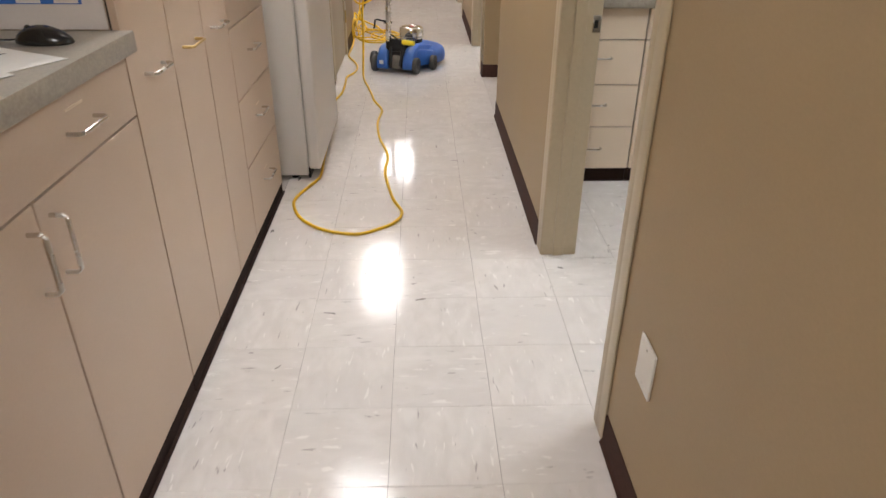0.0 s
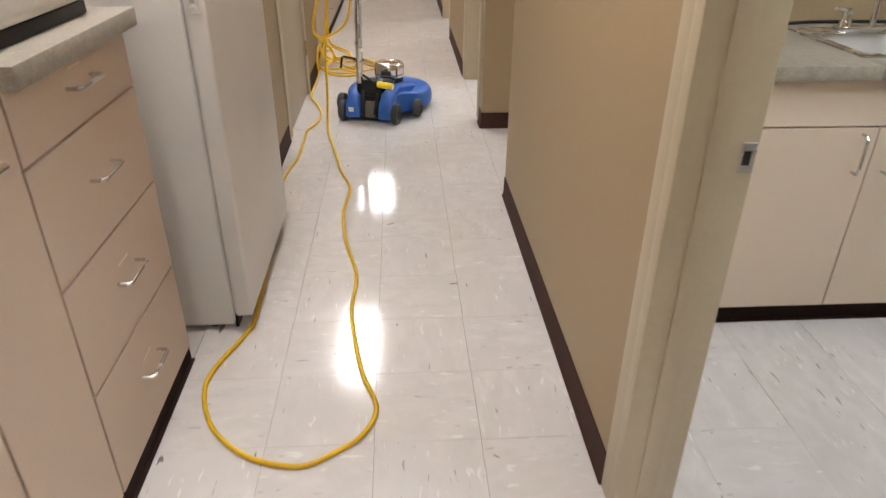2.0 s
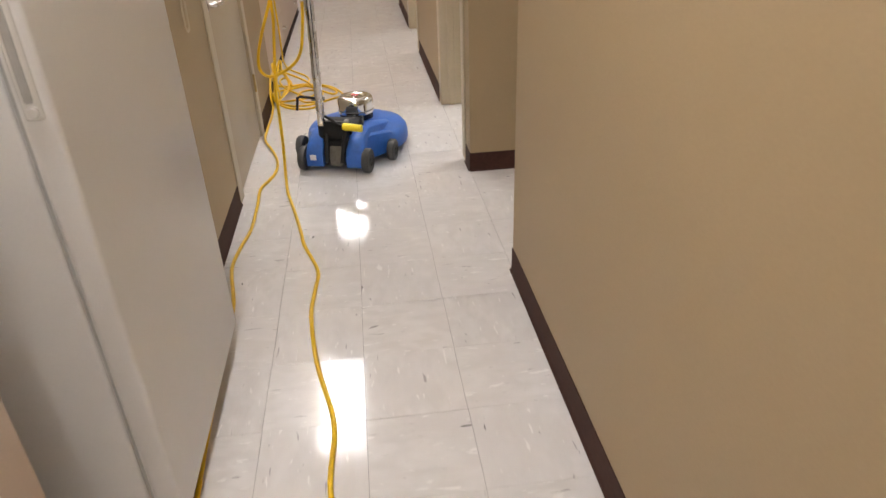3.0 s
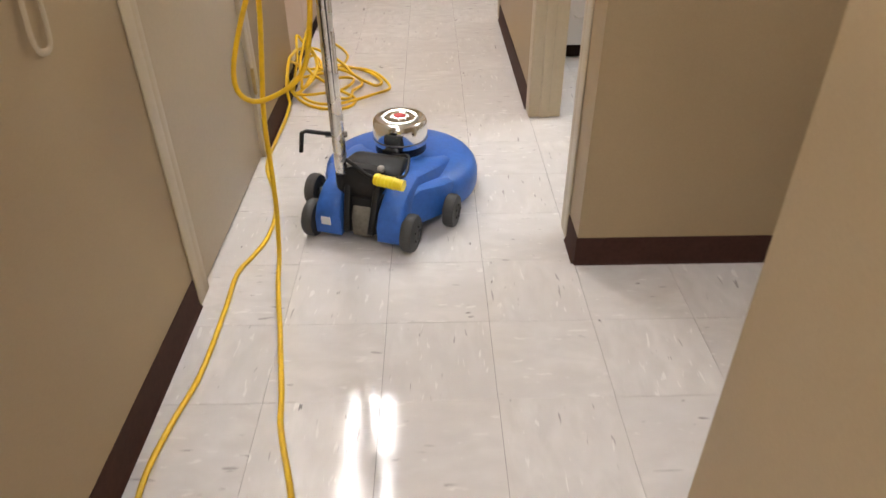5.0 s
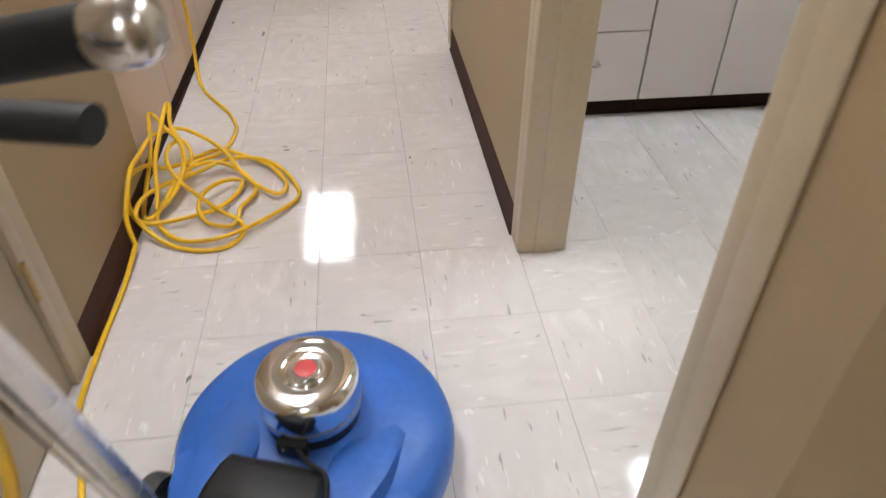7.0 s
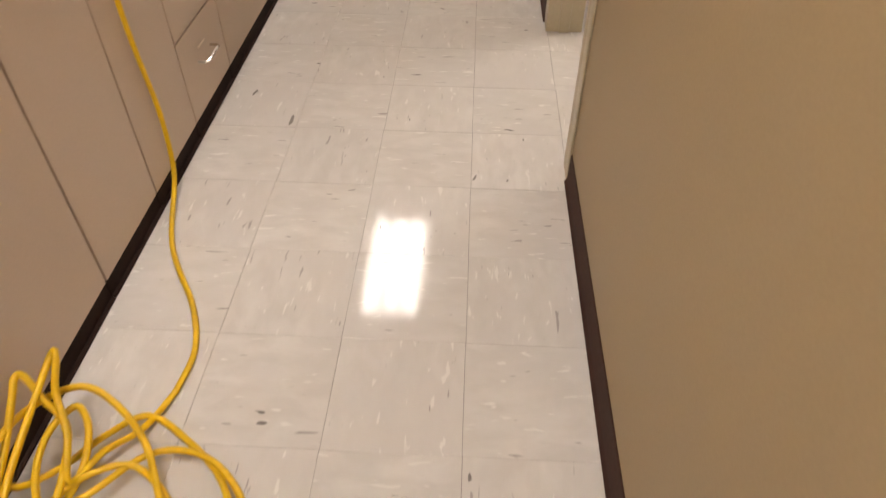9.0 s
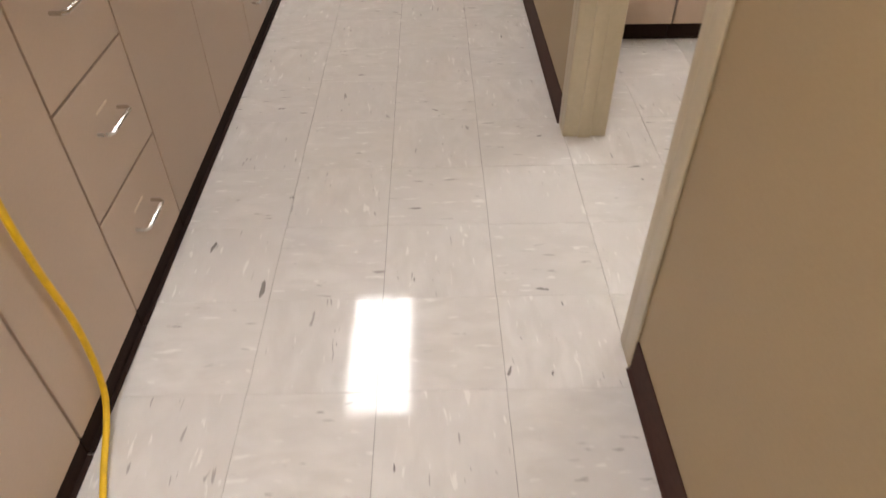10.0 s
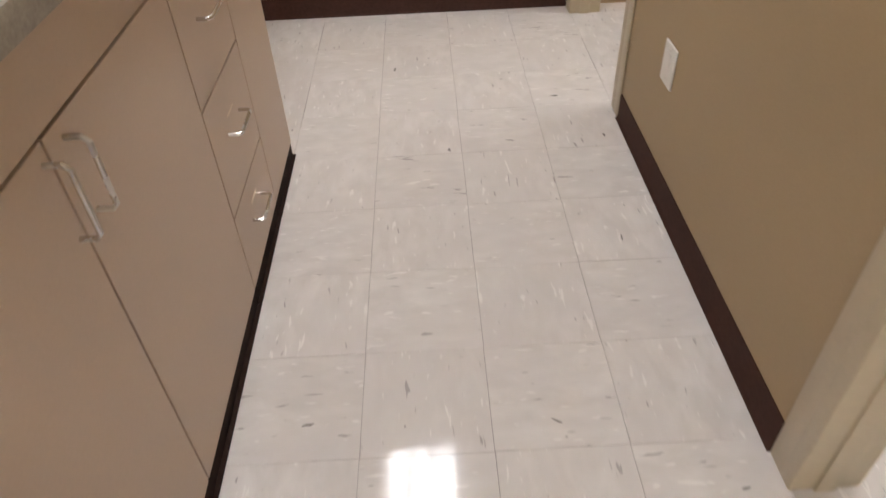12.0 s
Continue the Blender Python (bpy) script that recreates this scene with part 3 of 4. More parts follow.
# ---------------------------------------------------------------- fridge
FX, FY0, FY1, FD = -0.573, 3.535, 4.375, 0.06
fg = thing("fridge", "white textured enamel upright fridge with pocket handle", "fridge", pose(0, 0, 0))
part("body", bx(-1.36, FX - FD - 0.008, FY0, FY1, 0.025, 1.75, 0.008, 3), M_FRIDGE, fg)
part("gasket", bx(FX - FD - 0.009, FX - FD + 0.002, FY0 + 0.012, FY1 - 0.012, 0.07, 1.74), M_SEAL, fg, "grey door gasket")
fd = part("door", bx(FX - FD, FX, FY0 - 0.002, FY1 + 0.002, 0.06, 1.75, 0.012, 4), M_FRIDGE, fg)
part("pocket_handle", bx(FX - FD + 0.012, FX - 0.016, FY0 - 0.006, FY0 + 0.002, 1.07, 1.45, 0.006, 3), M_PLASTIC, fd, "white moulded handle strip")
# raised grey patch; the shade of the recess is in its colour
part("handle_recess_shade", bx(FX - FD + 0.02, FX - 0.026, FY0 - 0.0075, FY0 - 0.004, 1.10, 1.42, 0.003), M_SEAL, fd)
part("handle_button", lathe(bmesh.new(), [(0.011, 0), (0.011, 0.003), (0.008, 0.006)], 20, pose(FX - FD / 2 - 0.002, FY0 - 0.006, 1.085, 90, 0, 0)), M_PLASTIC, fd)
part("kick_grille", bx(FX - FD - 0.01, FX - FD + 0.0, FY0 + 0.02, FY1 - 0.02, 0.004, 0.06), M_BLACK, fg, "black base grille")
for y in (FY0 + 0.05, FY1 - 0.05):
    part("foot", lathe(bmesh.new(), [(0.02, 0), (0.02, 0.02), (0.012, 0.026)], 14, pose(-0.72, y, 0)), M_BLACK, fg)
    part("foot", lathe(bmesh.new(), [(0.02, 0), (0.02, 0.02), (0.012, 0.026)], 14, pose(-1.3, y, 0)), M_BLACK, fg)

# ---------------------------------------------------------------- on the counters
CT = 1.092
ms = thing("mouse", "black glossy computer mouse on the counter", "computer mouse", pose(-0.85, 1.69, CT, 0, 0, 84))
bm = bmesh.new()
bmesh.ops.create_uvsphere(bm, u_segments=24, v_segments=14, radius=1)
for v in bm.verts:
    x, y, z = v.co
    v.co = (x * 0.034 * (1 - 0.12 * y), y * 0.064, max(z, -0.05) * (0.036 - 0.008 * y * y + 0.004 * y) + 0.002)
part("shell", bm, M_BLACKGLOSS, ms)
part("wheel", lathe(bmesh.new(), [(0.008, -0.003), (0.009, 0), (0.008, 0.003)], 16, pose(0, 0.03, 0.029, 0, 90, 0)), M_TYRE, ms)
part("cable", tube(bmesh.new(), smooth_path([(0, 0.055, 0.008), (0.01, 0.10, 0.003), (0.03, 0.2, 0.003), (0.05, 0.34, 0.003)], 6), 0.002, 6), M_BLACK, ms)
for x, y, a, w, d in ((-0.875, 1.53, 62, 0.15, 0.24), (-0.90, 1.40, 58, 0.15, 0.22)):
    pp = thing("paper_sheet", "loose white printed sheet lying on the counter", "paper", pose(x, y, CT + (0.0006 if y > 1.5 else 0.0026), 0, 0, a), "loose papers")
    part("sheet", bx(-w / 2, w / 2, -d / 2, d / 2, 0, 0.0012), M_PAPER, pp, smooth=None)
    for k in range(4):
        part("text_line", bx(-w * 0.35, w * (0.3 - 0.05 * (k % 2)), d * (0.1 + k * 0.07), d * (0.12 + k * 0.07), 0.0012, 0.0016), M_INK, pp, smooth=None)
solid("side_panel", bx(-1.36, -0.772, 1.8348, 1.8378, 1.093, 2.2, 0.001, 1), M_LAMB, "pale laminate end panel on the tall cabinet", "panel")
# notices on the side of the tall cabinet
nt_ = thing("notice_strip", "blue and white printed strip taped on the cabinet side", "notice", pose(0, 1.8345, 0))
part("backing", bx(-1.15, -0.82, -0.0015, 0.0, 1.150, 1.28), M_BLUEINK, nt_, smooth=None)
for x in (-1.085, -0.967, -0.882):
    part("white_panel", bx(x, x + 0.055, -0.0022, -0.0014, 1.152, 1.28), M_PAPER, nt_, smooth=None)
    part("print_bar", bx(x + 0.012, x + 0.04, -0.0028, -0.0021, 1.161, 1.166), M_INK, nt_, smooth=None)
# desktop device on the small counter
dv = thing("printer", "white desktop printer on the small counter", "printer", pose(-1.0, 3.08, 1.113))
part("case", bx(-0.24, 0.22, -0.27, 0.25, 0.03, 0.19, 0.03, 5), M_PLASTIC, dv)
# solid black block in place of the shaded gap below the case
part("under_case_shade", bx(-0.22, 0.205, -0.25, 0.23, 0.0, 0.031, 0.004), M_BLACK, dv, "black block standing in for the shade under the case")
part("lid", bx(-0.23, 0.20, -0.26, 0.24, 0.188, 0.21, 0.008), M_PLASTIC, dv)

# strap hanging on the left wall
st = thing("hanging_strap", "grey looped strap hanging from a hook", "strap", pose(XL, 5.13, 0.10))
part("hook", tube(bmesh.new(), smooth_path([(0, 0, 1.13), (0.02, 0, 1.12), (0.03, 0, 1.13), (0.03, 0, 1.145)], 4), 0.003, 8), M_STEEL, st)
part("loop", tube(bmesh.new(), smooth_path([(0.012, 0.0, 1.125), (0.012, 0.035, 0.95), (0.012, 0.03, 0.83), (0.012, 0.0, 0.81), (0.012, -0.028, 0.84), (0.012, -0.012, 0.97), (0.012, 0.0, 1.125)], 6), 0.007, 8, 0.4), M_DOOR, st)

# ---------------------------------------------------------------- floor burnisher
fm = thing("floor_burnisher", "scuffed blue floor burnishing machine with chrome motor cap", "floor machine", pose(-0.115, 6.213, 0, 0, 0, -18.5))
N = 64
bm = bmesh.new()
lathe(bm, [(0.272, 0.035), (0.286, 0.038), (0.291, 0.055), (0.291, 0.095), (0.285, 0.118), (0.268, 0.139), (0.22, 0.154), (0.16, 0.168), (0.12, 0.178), (0.02, 0.18)], N)
part("deck", bm, M_BLUE, fm)


def wedge(bm, sec, r=0.03):
    """Loft through (y, half width left, half width right, z0, z1) sections with a rounded top."""
    rings = []
    for y, xa, xb, z0, z1 in sec:
        ring = [(xa, y, z0), (xa, y, z1 - r), (xa + r * 0.3, y, z1 - r * 0.3), (xa + r, y, z1), (xb - r, y, z1), (xb - r * 0.3, y, z1 - r * 0.3), (xb, y, z1 - r), (xb, y, z0)]
        rings.append([bm.verts.new(p) for p in ring])
    for a, b in zip(rings, rings[1:]):
        for i in range(8):
            bm.faces.new((a[i], a[(i + 1) % 8], b[(i + 1) % 8], b[i]))
    bm.faces.new(rings[0])
    bm.faces.new(list(reversed(rings[-1])))
    return bm


part("chassis", wedge(bmesh.new(), [(-0.34, -0.158, 0.158, 0.045, 0.165), (-0.28, -0.18, 0.18, 0.045, 0.18), (-0.20, -0.225, 0.232, 0.045, 0.165), (-0.10, -0.258, 0.258, 0.045, 0.140), (0.0, -0.25, 0.25, 0.05, 0.125), (0.10, -0.15, 0.15, 0.08, 0.12)]), M_BLUE, fm)
for s in (-1, 1):
    x0, x1 = sorted((s * 0.066, s * 0.160))
    part("cheek", wedge(bmesh.new(), [(-0.425, x0, x1, 0.035, 0.12), (-0.405, x0, x1, 0.035, 0.16), (-0.355, x0, x1, 0.04, 0.195), (-0.25, x0, x1, 0.05, 0.212), (-0.12, x0 - max(-s, 0) * 0.035, x1 + max(s, 0) * 0.035, 0.06, 0.192), (0.0, x0 - max(-s, 0) * 0.045, x1 + max(s, 0) * 0.045, 0.06, 0.168), (0.09, x0, x1, 0.06, 0.145)]), M_BLUE, fm, "blue moulded rear fender")
    part("bracket_arm", tube(bmesh.new(), [(s * 0.056, -0.325, 0.245), (s * 0.052, -0.375, 0.19), (s * 0.043, -0.428, 0.06)], 0.013, 8, 0.6), M_BLACK, fm, "black steel bracket arm")
    part("bolt", lathe(bmesh.new(), [(0.014, 0), (0.014, 0.008), (0.008, 0.011)], 6, pose(s * 0.058, -0.335, 0.262, 25, 0, 0)), M_GREY, fm)
part("rear_plate", wedge(bmesh.new(), [(-0.40, -0.034, 0.034, 0.03, 0.11), (-0.38, -0.034, 0.034, 0.03, 0.15), (-0.33, -0.034, 0.034, 0.04, 0.19)], 0.008), M_RUST, fm, "worn grey metal plate")
# the recess is filled with a black block that gives its shade
part("cavity_shade", bx(-0.066, 0.066, -0.385, -0.33, 0.03, 0.17, 0.004), M_BLACK, fm, "black block standing in for the shaded recess between the fenders")
part("tail_sticker", bx(-0.138, -0.103, -0.4275, -0.424, 0.07, 0.10, 0.001, 1), M_PAPER, fm)
part("pivot_block", wedge(bmesh.new(), [(-0.37, -0.085, 0.05, 0.17, 0.225), (-0.345, -0.09, 0.055, 0.17, 0.262), (-0.29, -0.09, 0.055, 0.17, 0.25)]), M_BLACK, fm)
cv = wedge(bmesh.new(), [(-0.30, -0.122, 0.106, 0.16, 0.196), (-0.285, -0.12, 0.104, 0.16, 0.222), (-0.235, -0.114, 0.098, 0.16, 0.238), (-0.185, -0.108, 0.092, 0.16, 0.236), (-0.158, -0.104, 0.088, 0.16, 0.226), (-0.148, -0.102, 0.086, 0.16, 0.205)], 0.014)
part("motor_cover", cv, M_BLACK, fm, "black curved cover", smooth=50)
HUB = pose(0.0, 0.0, -0.036)
part("motor_base", lathe(bmesh.new(), [(0.108, 0.165), (0.106, 0.20), (0.096, 0.21), (0.094, 0.262), (0.09, 0.264)], N, HUB), M_BLACKGLOSS, fm, "black motor housing")
cap = part("motor_cap", lathe(bmesh.new(), [(0.092, 0.245), (0.101, 0.247), (0.102, 0.30), (0.1015, 0.318), (0.0985, 0.329), (0.0935, 0.336), (0.086, 0.3395), (0.07, 0.3415), (0.052, 0.3425), (0.048, 0.341), (0.045, 0.338), (0.03, 0.338), (0.028, 0.344), (0.01, 0.3445)], N, HUB), M_CHROME, fm, "polished chrome motor cap", smooth=60)
part("cap_badge", lathe(bmesh.new(), [(0.022, 0.344), (0.022, 0.3458), (0.02, 0.3463)], 32, HUB), M_RED, cap, "round red badge")
part("cap_seam", lathe(bmesh.new(), [(0.1012, 0.262), (0.1024, 0.264), (0.1024, 0.267), (0.1012, 0.269)], N, HUB), M_GREY, cap)
nt = bx(-0.030, 0.030, -0.114, -0.09, 0.182, 0.215, 0.004)
part("terminal_box", nt, M_BLACK, fm, "small black terminal box")
for x in (-0.016, 0.016):
    part("terminal_screw", lathe(bmesh.new(), [(0.004, 0), (0.003, 0.002)], 10, pose(x, -0.114, 0.2, 90, 0, 0)), M_STEEL, fm)
part("motor_lead", tube(bmesh.new(), smooth_path([(0.0, -0.098, 0.20), (0.012, -0.112, 0.205), (0.05, -0.145, 0.222), (0.094, -0.175, 0.24), (0.108, -0.215, 0.225), (0.112, -0.27, 0.212), (0.09, -0.31, 0.225)], 6), 0.005, 8), M_BLACK, fm, "black motor lead")


def wheel(x, y, r, w):
    W = part("wheel", lathe(bmesh.new(), [(r * 0.62, -w / 2), (r * 0.93, -w / 2), (r, -w / 2 + 0.008), (r, w / 2 - 0.008), (r * 0.93, w / 2), (r * 0.62, w / 2)], 36, pose(x, y, r, 0, 90, 0)), M_TYRE, fm, "dark grey rubber tyre")
    part("rim", lathe(bmesh.new(), [(r * 0.6, -w / 2 - 0.002), (r * 0.3, -w / 2 - 0.006), (r * 0.3, w / 2 + 0.006), (r * 0.6, w / 2 + 0.002)], 28, pose(x, y, r, 0, 90, 0)), M_TYRE, W, "dark hub")
    for k in range(5):
        a = 2 * math.pi * k / 5
        part("hub_bolt", lathe(bmesh.new(), [(0.004, -w / 2 - 0.009), (0.004, w / 2 + 0.009)], 6, pose(x, y + r * 0.4 * math.cos(a), r + r * 0.4 * math.sin(a), 0, 90, 0)), M_BLACK, W)


for s in (-1, 1):
    wheel(s * 0.180 - 0.006, -0.388, 0.066, 0.038)
    wheel(s * 0.268 - 0.008, -0.196, 0.060, 0.038)
    part("axle", tube(bmesh.new(), [(s * 0.15, -0.196, 0.06), (s * 0.27, -0.196, 0.06)], 0.012, 10), M_GREY, fm)
    part("axle", tube(bmesh.new(), [(s * 0.10, -0.388, 0.066), (s * 0.185, -0.388, 0.066)], 0.012, 10), M_GREY, fm)

# handle post, written in the machine's own axes
inv = pose(-0.115, 6.213, 0, 0, 0, -18.5).inverted()


def mw(*pts):
    return [inv @ Vector(p) for p in pts]


P0, P1 = Vector((-0.303, 5.915, 0.20)), Vector((-0.275, 5.705, 0.975))
post = tube(bmesh.new(), mw(P0, P0.lerp(P1, 0.5), P1), 0.021, 16, 1.0)
hp = part("handle_post", post, M_STEEL, fm, "bright steel handle post with grooves")
# thin black rods on the surface draw the shade in the grooves
for dx in (-0.0075, 0.0075):
    part("groove_shade", tube(bmesh.new(), mw(P0 + Vector((dx, -0.0212, 0.02)), P1 + Vector((dx, -0.0212, 0))), 0.0022, 6), M_BLACK, hp)
part("post_foot", tube(bmesh.new(), mw(P0 - Vector((0, 0, 0.03)), P0.lerp(P1, 0.06)), 0.026, 12, 0.8), M_BLACK, fm)
part("post_bolt", tube(bmesh.new(), mw((-0.335, 5.86, 0.40), (-0.265, 5.86, 0.40)), 0.010, 6), M_GREY, fm)
part("locking_lever", tube(bmesh.new(), mw((-0.315, 5.84, 0.41), (-0.385, 5.82, 0.43), (-0.40, 5.82, 0.425), (-0.41, 5.82, 0.36)), 0.007, 8), M_BLACK, fm, "black bent locking lever")
bm = wedge(bmesh.new(), [(0.0, -0.020, 0.016, -0.022, 0.026), (0.018, -0.027, 0.024, -0.027, 0.032), (0.05, -0.032, 0.034, -0.03, 0.036), (0.10, -0.04, 0.04, -0.032, 0.038), (0.19, -0.044, 0.042, -0.032, 0.038), (0.20, -0.040, 0.038, -0.028, 0.034)], 0.012)
head = part("control_box", bm, M_GREY, fm, "grey cast control box tapering to the post", at=inv @ pose(-0.268, 5.700, 0.978, 104, 0, -18.5))
part("box_screw", lathe(bmesh.new(), [(0.008, 0), (0.007, 0.003)], 12, pose(0.006, 0.048, 0.0355)), M_BLACK, head)
part("box_screw", lathe(bmesh.new(), [(0.008, 0), (0.007, 0.003)], 12, pose(-0.012, 0.14, 0.0375)), M_BLACK, head)
part("handle_bar", tube(bmesh.new(), mw((-0.50, 5.84, 1.133), (-0.37, 5.814, 1.112), (-0.245, 5.79, 1.112), (-0.12, 5.761, 1.138)), 0.014, 12), M_STEEL, fm, "steel crossbar")
for a, b in (((-0.51, 5.842, 1.135), (-0.37, 5.814, 1.112)), ((-0.245, 5.79, 1.112), (-0.128, 5.762, 1.137))):
    part("grip", tube(bmesh.new(), mw(a, b), 0.021, 14), M_BLACK, fm, "black rubber grip")
part("end_cap", lathe(bmesh.new(), [(0.021, 0), (0.0245, 0.006), (0.0245, 0.03), (0.02, 0.04), (0.01, 0.044)], 24, inv @ look((-0.13, 5.7625, 1.1365), (-0.23, 5.7865, 1.115))), M_STEEL, fm, "steel grip end cap", smooth=60)
part("trigger_lever", tube(bmesh.new(), mw((-0.47, 5.745, 1.12), (-0.37, 5.725, 1.12), (-0.2, 5.69, 1.12), (-0.112, 5.67, 1.12)), 0.015, 12, 0.75), M_BLACK, fm, "black trigger lever")
C0, C1 = Vector((-0.322, 5.690, 1.02)), Vector((-0.307, 5.705, 0.91))
sr = part("strain_relief", tube(bmesh.new(), mw(C0.lerp(C1, 0.30), C1), 0.0095, 12), M_STEEL, fm, "coiled steel strain relief")
part("connector", tube(bmesh.new(), mw(C0 + Vector((0.006, 0, 0.02)), C0.lerp(C1, 0.12)), 0.018, 14), M_BLACK, sr, "black cord connector")
part("collar", tube(bmesh.new(), mw(C0.lerp(C1, 0.12), C0.lerp(C1, 0.30)), 0.0155, 14), M_CHROME, sr, "chrome collar")
spring = []
for k in range(12 * 12 + 1):
    c, a = C0.lerp(C1, 0.30 + 0.70 * k / 144), 2 * math.pi * k / 12
    spring.append(c + Vector((math.cos(a), math.sin(a), 0)) * 0.0125)
part("spring", tube(bmesh.new(), mw(*spring), 0.0022, 6), M_STEEL, sr, smooth=60)
pg = [(-0.185, 5.835, 0.25), (-0.09, 5.795, 0.245)]
plug = part("plug", tube(bmesh.new(), mw(*pg), 0.019, 14), M_YPLUG, fm, "yellow ribbed rubber plug")
for k in range(5):
    p = Vector(pg[0]).lerp(Vector(pg[1]), 0.1 + 0.13 * k)
    q = Vector(pg[0]).lerp(Vector(pg[1]), 0.15 + 0.13 * k)
    part("plug_rib", tube(bmesh.new(), mw(p, q), 0.021, 14), M_YPLUG, plug)
part("plug_lead", tube(bmesh.new(), smooth_path(mw((-0.28, 5.88, 0.30), (-0.25, 5.865, 0.285), (-0.215, 5.85, 0.26), (-0.18, 5.835, 0.25)), 5), 0.007, 8), M_BLACK, fm)

# ---------------------------------------------------------------- yellow cord
R = 0.0077
F = R
hang = [(-0.307, 5.705, 0.915), (-0.311, 5.725, 0.87), (-0.321, 5.74, 0.79), (-0.345, 5.74, 0.676), (-0.393, 5.74, 0.609), (-0.492, 5.74, 0.562), (-0.546, 5.74, 0.586), (-0.55, 5.74, 0.658), (-0.516, 5.745, 0.767), (-0.465, 5.75, 0.894),
        (-0.421, 5.76, 1.034), (-0.415, 5.82, 1.18), (-0.44, 5.865, 1.165), (-0.455, 5.80, 1.06), (-0.455, 5.765, 0.935), (-0.456, 5.76, 0.82), (-0.476, 5.76, 0.65), (-0.493, 5.76, 0.50), (-0.497, 5.76, 0.33), (-0.50, 5.755, 0.20),
        (-0.505, 5.74, 0.10), (-0.505, 5.70, 0.03), (-0.49, 5.58, F)]
run = [(-0.45, 5.39, F), (-0.40, 5.13, F), (-0.378, 5.0, F), (-0.312, 4.77, F), (-0.318, 4.62, F), (-0.325, 4.45, F), (-0.295, 4.17, F), (-0.235, 3.88, F), (-0.24, 3.62, F), (-0.19, 3.29, F), (-0.137, 3.11, F), (-0.17, 3.0, F), (-0.24, 2.935, F),
       (-0.34, 2.885, F), (-0.49, 2.93, F), (-0.61, 3.05, F), (-0.67, 3.21, F), (-0.66, 3.33, F), (-0.60, 3.5, F), (-0.585, 3.6, F), (-0.60, 3.9, F), (-0.61, 4.2, F), (-0.615, 4.45, F), (-0.625, 4.6, F), (-0.666, 4.845, F), (-0.656, 5.02, F),
       (-0.63, 5.2, F), (-0.63, 5.46, F), (-0.636, 5.65, F), (-0.605, 5.755, F), (-0.578, 5.87, F), (-0.58, 6.02, F), (-0.62, 6.2, F), (-0.685, 6.4, F), (-0.694, 6.6, F), (-0.69, 6.85, F)]
# the tangled pile: one cord, loop after loop, from the floor run to the run along the cabinets
leaning_loop = [(-0.69, 7.020, 0.03), (-0.7, 7.040, 0.104), (-0.7, 7.100, 0.157), (-0.7, 7.186, 0.193), (-0.7, 7.300, 0.184), (-0.714, 7.489, 0.143), (-0.65, 7.590, 0.117), (-0.576, 7.580, 0.0902), (-0.482, 7.500, 0.0634), (-0.41, 7.380, 0.04),
                (-0.34, 7.300, 0.03), (-0.28, 7.270, 0.02), (-0.26, 7.330, 0.02), (-0.32, 7.450, 0.02), (-0.41, 7.530, 0.02), (-0.52, 7.590, 0.02), (-0.59, 7.530, 0.03), (-0.63, 7.450, 0.05)]
wide_loop = [(-0.673, 7.395, 0.0701), (-0.7, 7.355, 0.11), (-0.7, 7.195, 0.177), (-0.7, 7.133, 0.174), (-0.7, 7.090, 0.117), (-0.68, 7.090, 0.05), (-0.61, 7.040, 0.015), (-0.51, 7.00, F), (-0.42, 7.01, F), (-0.38, 7.070, 0.01),
             (-0.39, 7.120, 0.02), (-0.47, 7.180, 0.035), (-0.56, 7.270, 0.05), (-0.622, 7.340, 0.0634), (-0.664, 7.420, 0.0768), (-0.675, 7.505, 0.0835), (-0.645, 7.565, 0.0835), (-0.603, 7.515, 0.0701), (-0.59, 7.420, 0.05)]
flat_loop = [(-0.62, 7.30, 0.04), (-0.66, 7.20, 0.03), (-0.64, 7.12, 0.02), (-0.56, 7.04, 0.02), (-0.46, 7.04, 0.018), (-0.37, 7.08, 0.022), (-0.28, 7.16, 0.02), (-0.22, 7.25, F), (-0.225, 7.33, F), (-0.29, 7.44, 0.022),
             (-0.38, 7.50, 0.03), (-0.48, 7.49, 0.035), (-0.56, 7.39, 0.05), (-0.66, 7.30, 0.06), (-0.69, 7.18, 0.09), (-0.69, 7.09, 0.09), (-0.68, 7.11, 0.045)]
small_loop = [(-0.63, 7.13, 0.03), (-0.55, 7.16, 0.025), (-0.47, 7.21, 0.02), (-0.42, 7.29, 0.02), (-0.41, 7.35, 0.03), (-0.47, 7.34, 0.04), (-0.52, 7.27, 0.045), (-0.53, 7.19, 0.035), (-0.49, 7.12, 0.022), (-0.42, 7.10, 0.02),
              (-0.40, 7.14, 0.02), (-0.40, 7.20, 0.02), (-0.36, 7.30, 0.02), (-0.41, 7.40, 0.03), (-0.51, 7.46, 0.045)]
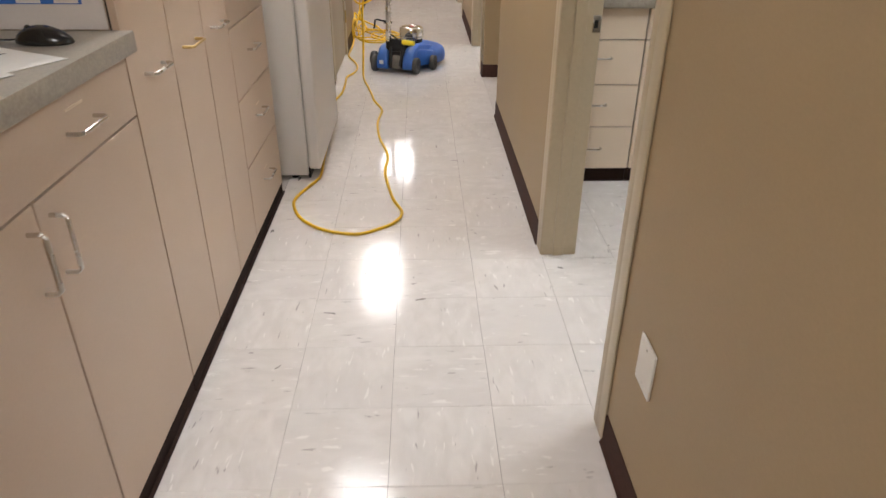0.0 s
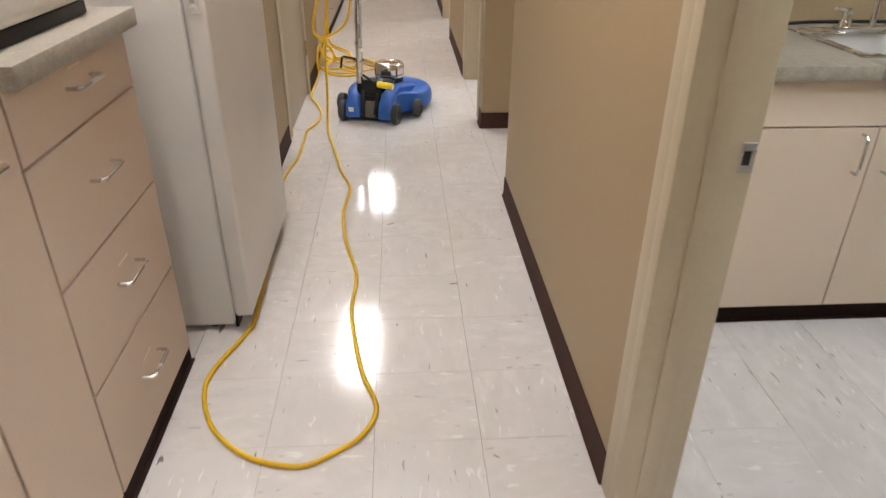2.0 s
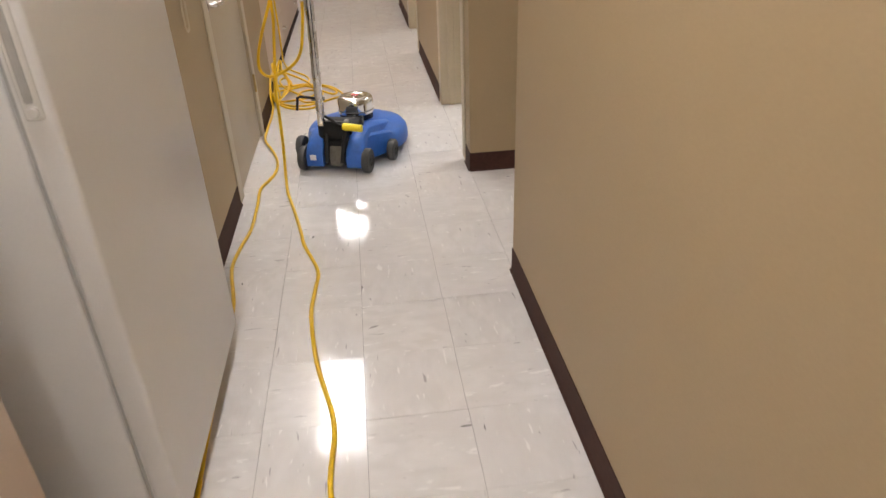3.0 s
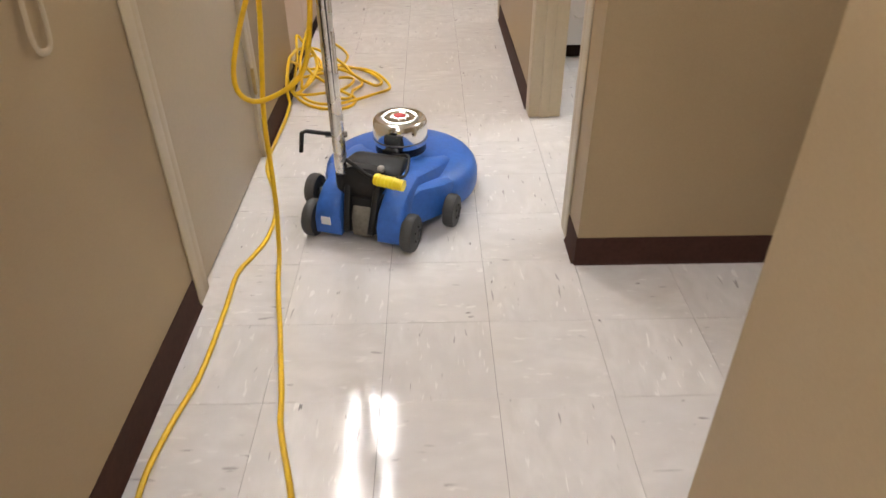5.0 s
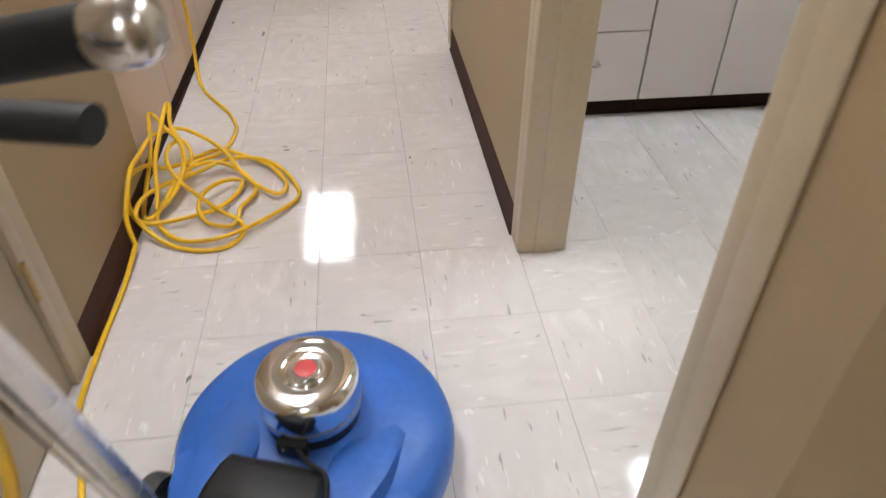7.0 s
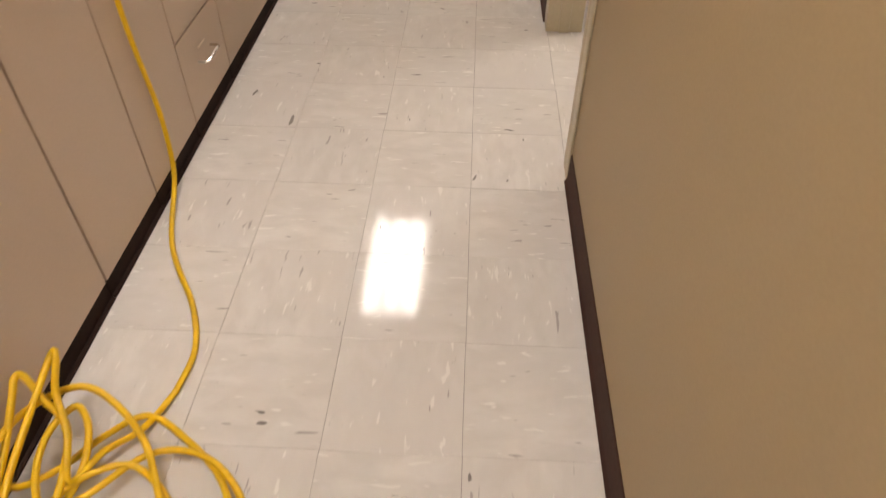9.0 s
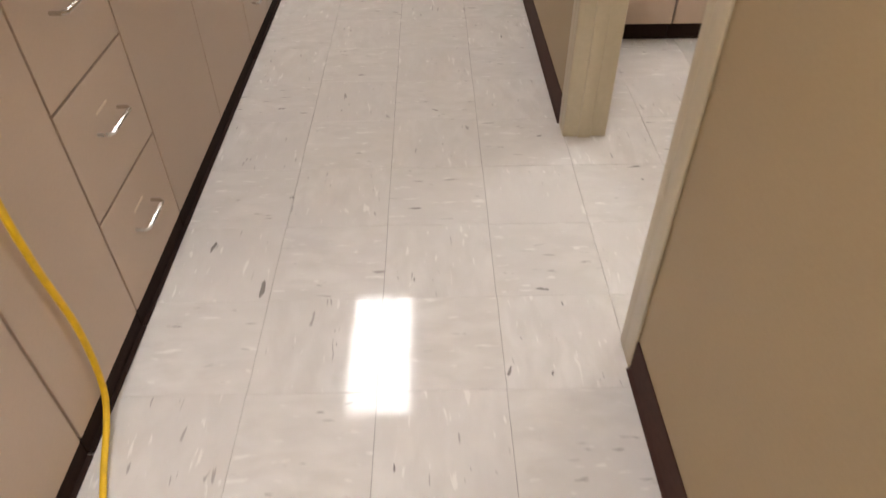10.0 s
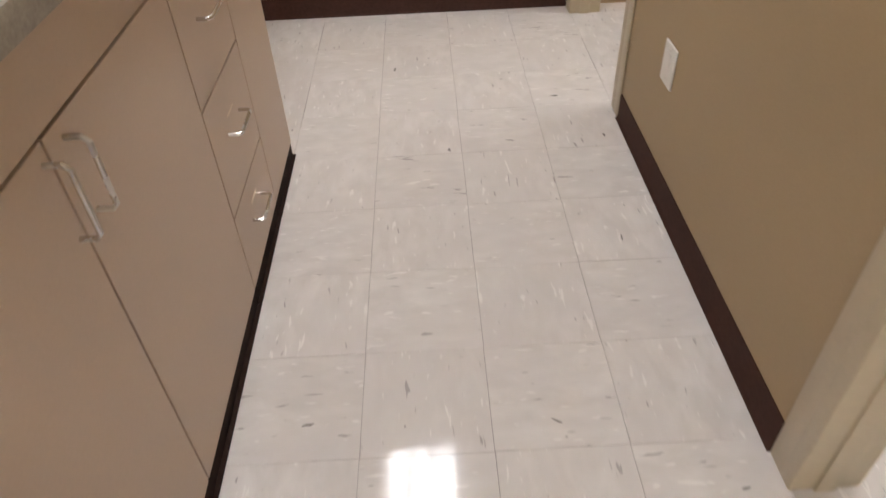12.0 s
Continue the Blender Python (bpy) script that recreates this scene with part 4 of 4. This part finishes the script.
upright_loops = [(-0.61, 7.380, 0.06), (-0.65, 7.200, 0.035), (-0.69, 7.150, 0.035), (-0.7, 7.256, 0.0721), (-0.705, 7.400, 0.117), (-0.718, 7.510, 0.171), (-0.722, 7.549, 0.196), (-0.711, 7.560, 0.191), (-0.675, 7.535, 0.15), (-0.628, 7.500, 0.104),
                 (-0.603, 7.375, 0.0701), (-0.62, 7.250, 0.05), (-0.655, 7.190, 0.04), (-0.662, 7.240, 0.0634), (-0.688, 7.380, 0.104), (-0.685, 7.495, 0.15), (-0.677, 7.610, 0.197), (-0.662, 7.601, 0.199), (-0.66, 7.555, 0.15), (-0.619, 7.485, 0.11),
                 (-0.593, 7.405, 0.0701), (-0.57, 7.490, 0.04), (-0.52, 7.560, 0.02)]
coil = leaning_loop + wide_loop + flat_loop + small_loop + upright_loops
tail = [(-0.49, 7.66, F), (-0.483, 7.78, F), (-0.531, 7.916, F), (-0.609, 8.042, F), (-0.662, 8.14, F), (-0.70, 8.25, F + 0.004), (-0.728, 8.37, 0.035), (-0.735, 8.42, 0.10), (-0.735, 8.435, 0.26), (-0.735, 8.415, 0.45), (-0.735, 8.41, 0.61), (-0.735, 8.43, 0.76), (-0.73, 8.47, 0.92), (-0.71, 8.60, 1.08), (-0.74, 8.72, 1.08), (-1.0, 8.85, 1.075)]
ec = thing("extension_cord", "long yellow extension cord looped over floor in tangled pile", "extension cord", pose(0, 0, 0))
for nm, pts in (("hanging_loop", hang + run[:1]), ("floor_run", run + coil[:1]), ("coil", coil + tail[:1]), ("wall_run", tail)):
    part(nm, tube(bmesh.new(), smooth_path(pts, 6), R, 8), M_YELLOW, ec, smooth=60)


# ---------------------------------------------------------------- floor tiles
def tile_bm(bm, x, y, s=TILE, g=0.0019):
    z = 0.0
    c = 0.0012
    lo = [(x + g / 2, y + 0.00003), (x + s - g / 2, y + 0.00003), (x + s - g / 2, y + s - 0.00003), (x + g / 2, y + s - 0.00003)]
    top = [(lo[0][0] + c * 0.5, lo[0][1] + c * 0.03), (lo[1][0] - c * 0.5, lo[1][1] + c * 0.03), (lo[2][0] - c * 0.5, lo[2][1] - c * 0.03), (lo[3][0] + c * 0.5, lo[3][1] - c * 0.03)]
    a = [bm.verts.new((*p, z - 0.0024)) for p in lo]
    b = [bm.verts.new((*p, z - 0.0003)) for p in lo]
    t = [bm.verts.new((*p, z)) for p in top]
    for p, q in ((a, b), (b, t)):
        for i in range(4):
            j = (i + 1) % 4
            bm.faces.new((p[i], p[j], q[j], q[i]))
    bm.faces.new(t)


bm = bmesh.new()
tile_bm(bm, -TILE / 2, -TILE / 2)
tile_mesh = mesh_of("tile", bm, M_TILE)
rest = bmesh.new()
jx0 = XR - 7 * TILE
ny = int((Y1 - Y0) / TILE) + 2
near = 0
for j in range(ny):
    for i in range(16):
        x, y = jx0 + i * TILE, Y0 - 0.1 + j * TILE
        if x > XE or y > Y1:
            continue
        if 3 <= i <= (8 if 1.5 < y < 11.5 else 6) and near < 300 and 0.3 < y:
            o = new("tile", tile_mesh)
            o.matrix_basis = pose(x + TILE / 2, y + TILE / 2, 0, 0, 0, (90 if (i + j) % 2 else 0) + (180 if (i * 7 + j * 3) % 3 == 0 else 0))
            o.parent = slab
            near += 1
        else:
            tile_bm(rest, x, y)
o = part("floor_tiles", rest, M_TILE, slab)
tagged(o, kind="stuff")

# dark heel marks and flakes on the tiles
rng = random.Random(3)
marks = [(-0.643, 8.98, 0.05, 80), (0.177, 8.508, 0.035, 70), (-0.57, 9.77, 0.03, 10), (0.012, 9.745, 0.03, 150), (-0.47, 8.80, 0.07, 88), (-0.10, 4.35, 0.04, 20), (-0.05, 2.35, 0.05, 12), (-0.52, 1.95, 0.03, 50), (0.2, 2.9, 0.025, 140)]
for x, y, ln, a in marks:
    bm = bmesh.new()
    n = 10
    lo = [bm.verts.new((ln / 2 * math.cos(2 * math.pi * k / n) * rng.uniform(0.75, 1.1), ln * 0.11 * math.sin(2 * math.pi * k / n) * rng.uniform(0.6, 1.3), 0.0001)) for k in range(n)]
    hi = [bm.verts.new((v.co.x * 0.9, v.co.y * 0.9, 0.0005)) for v in lo]
    for k in range(n):
        bm.faces.new((lo[k], lo[(k + 1) % n], hi[(k + 1) % n], hi[k]))
    bm.faces.new(hi)
    part("scuff_mark", bm, M_INK, slab, at=pose(x, y, 0, 0, 0, a))
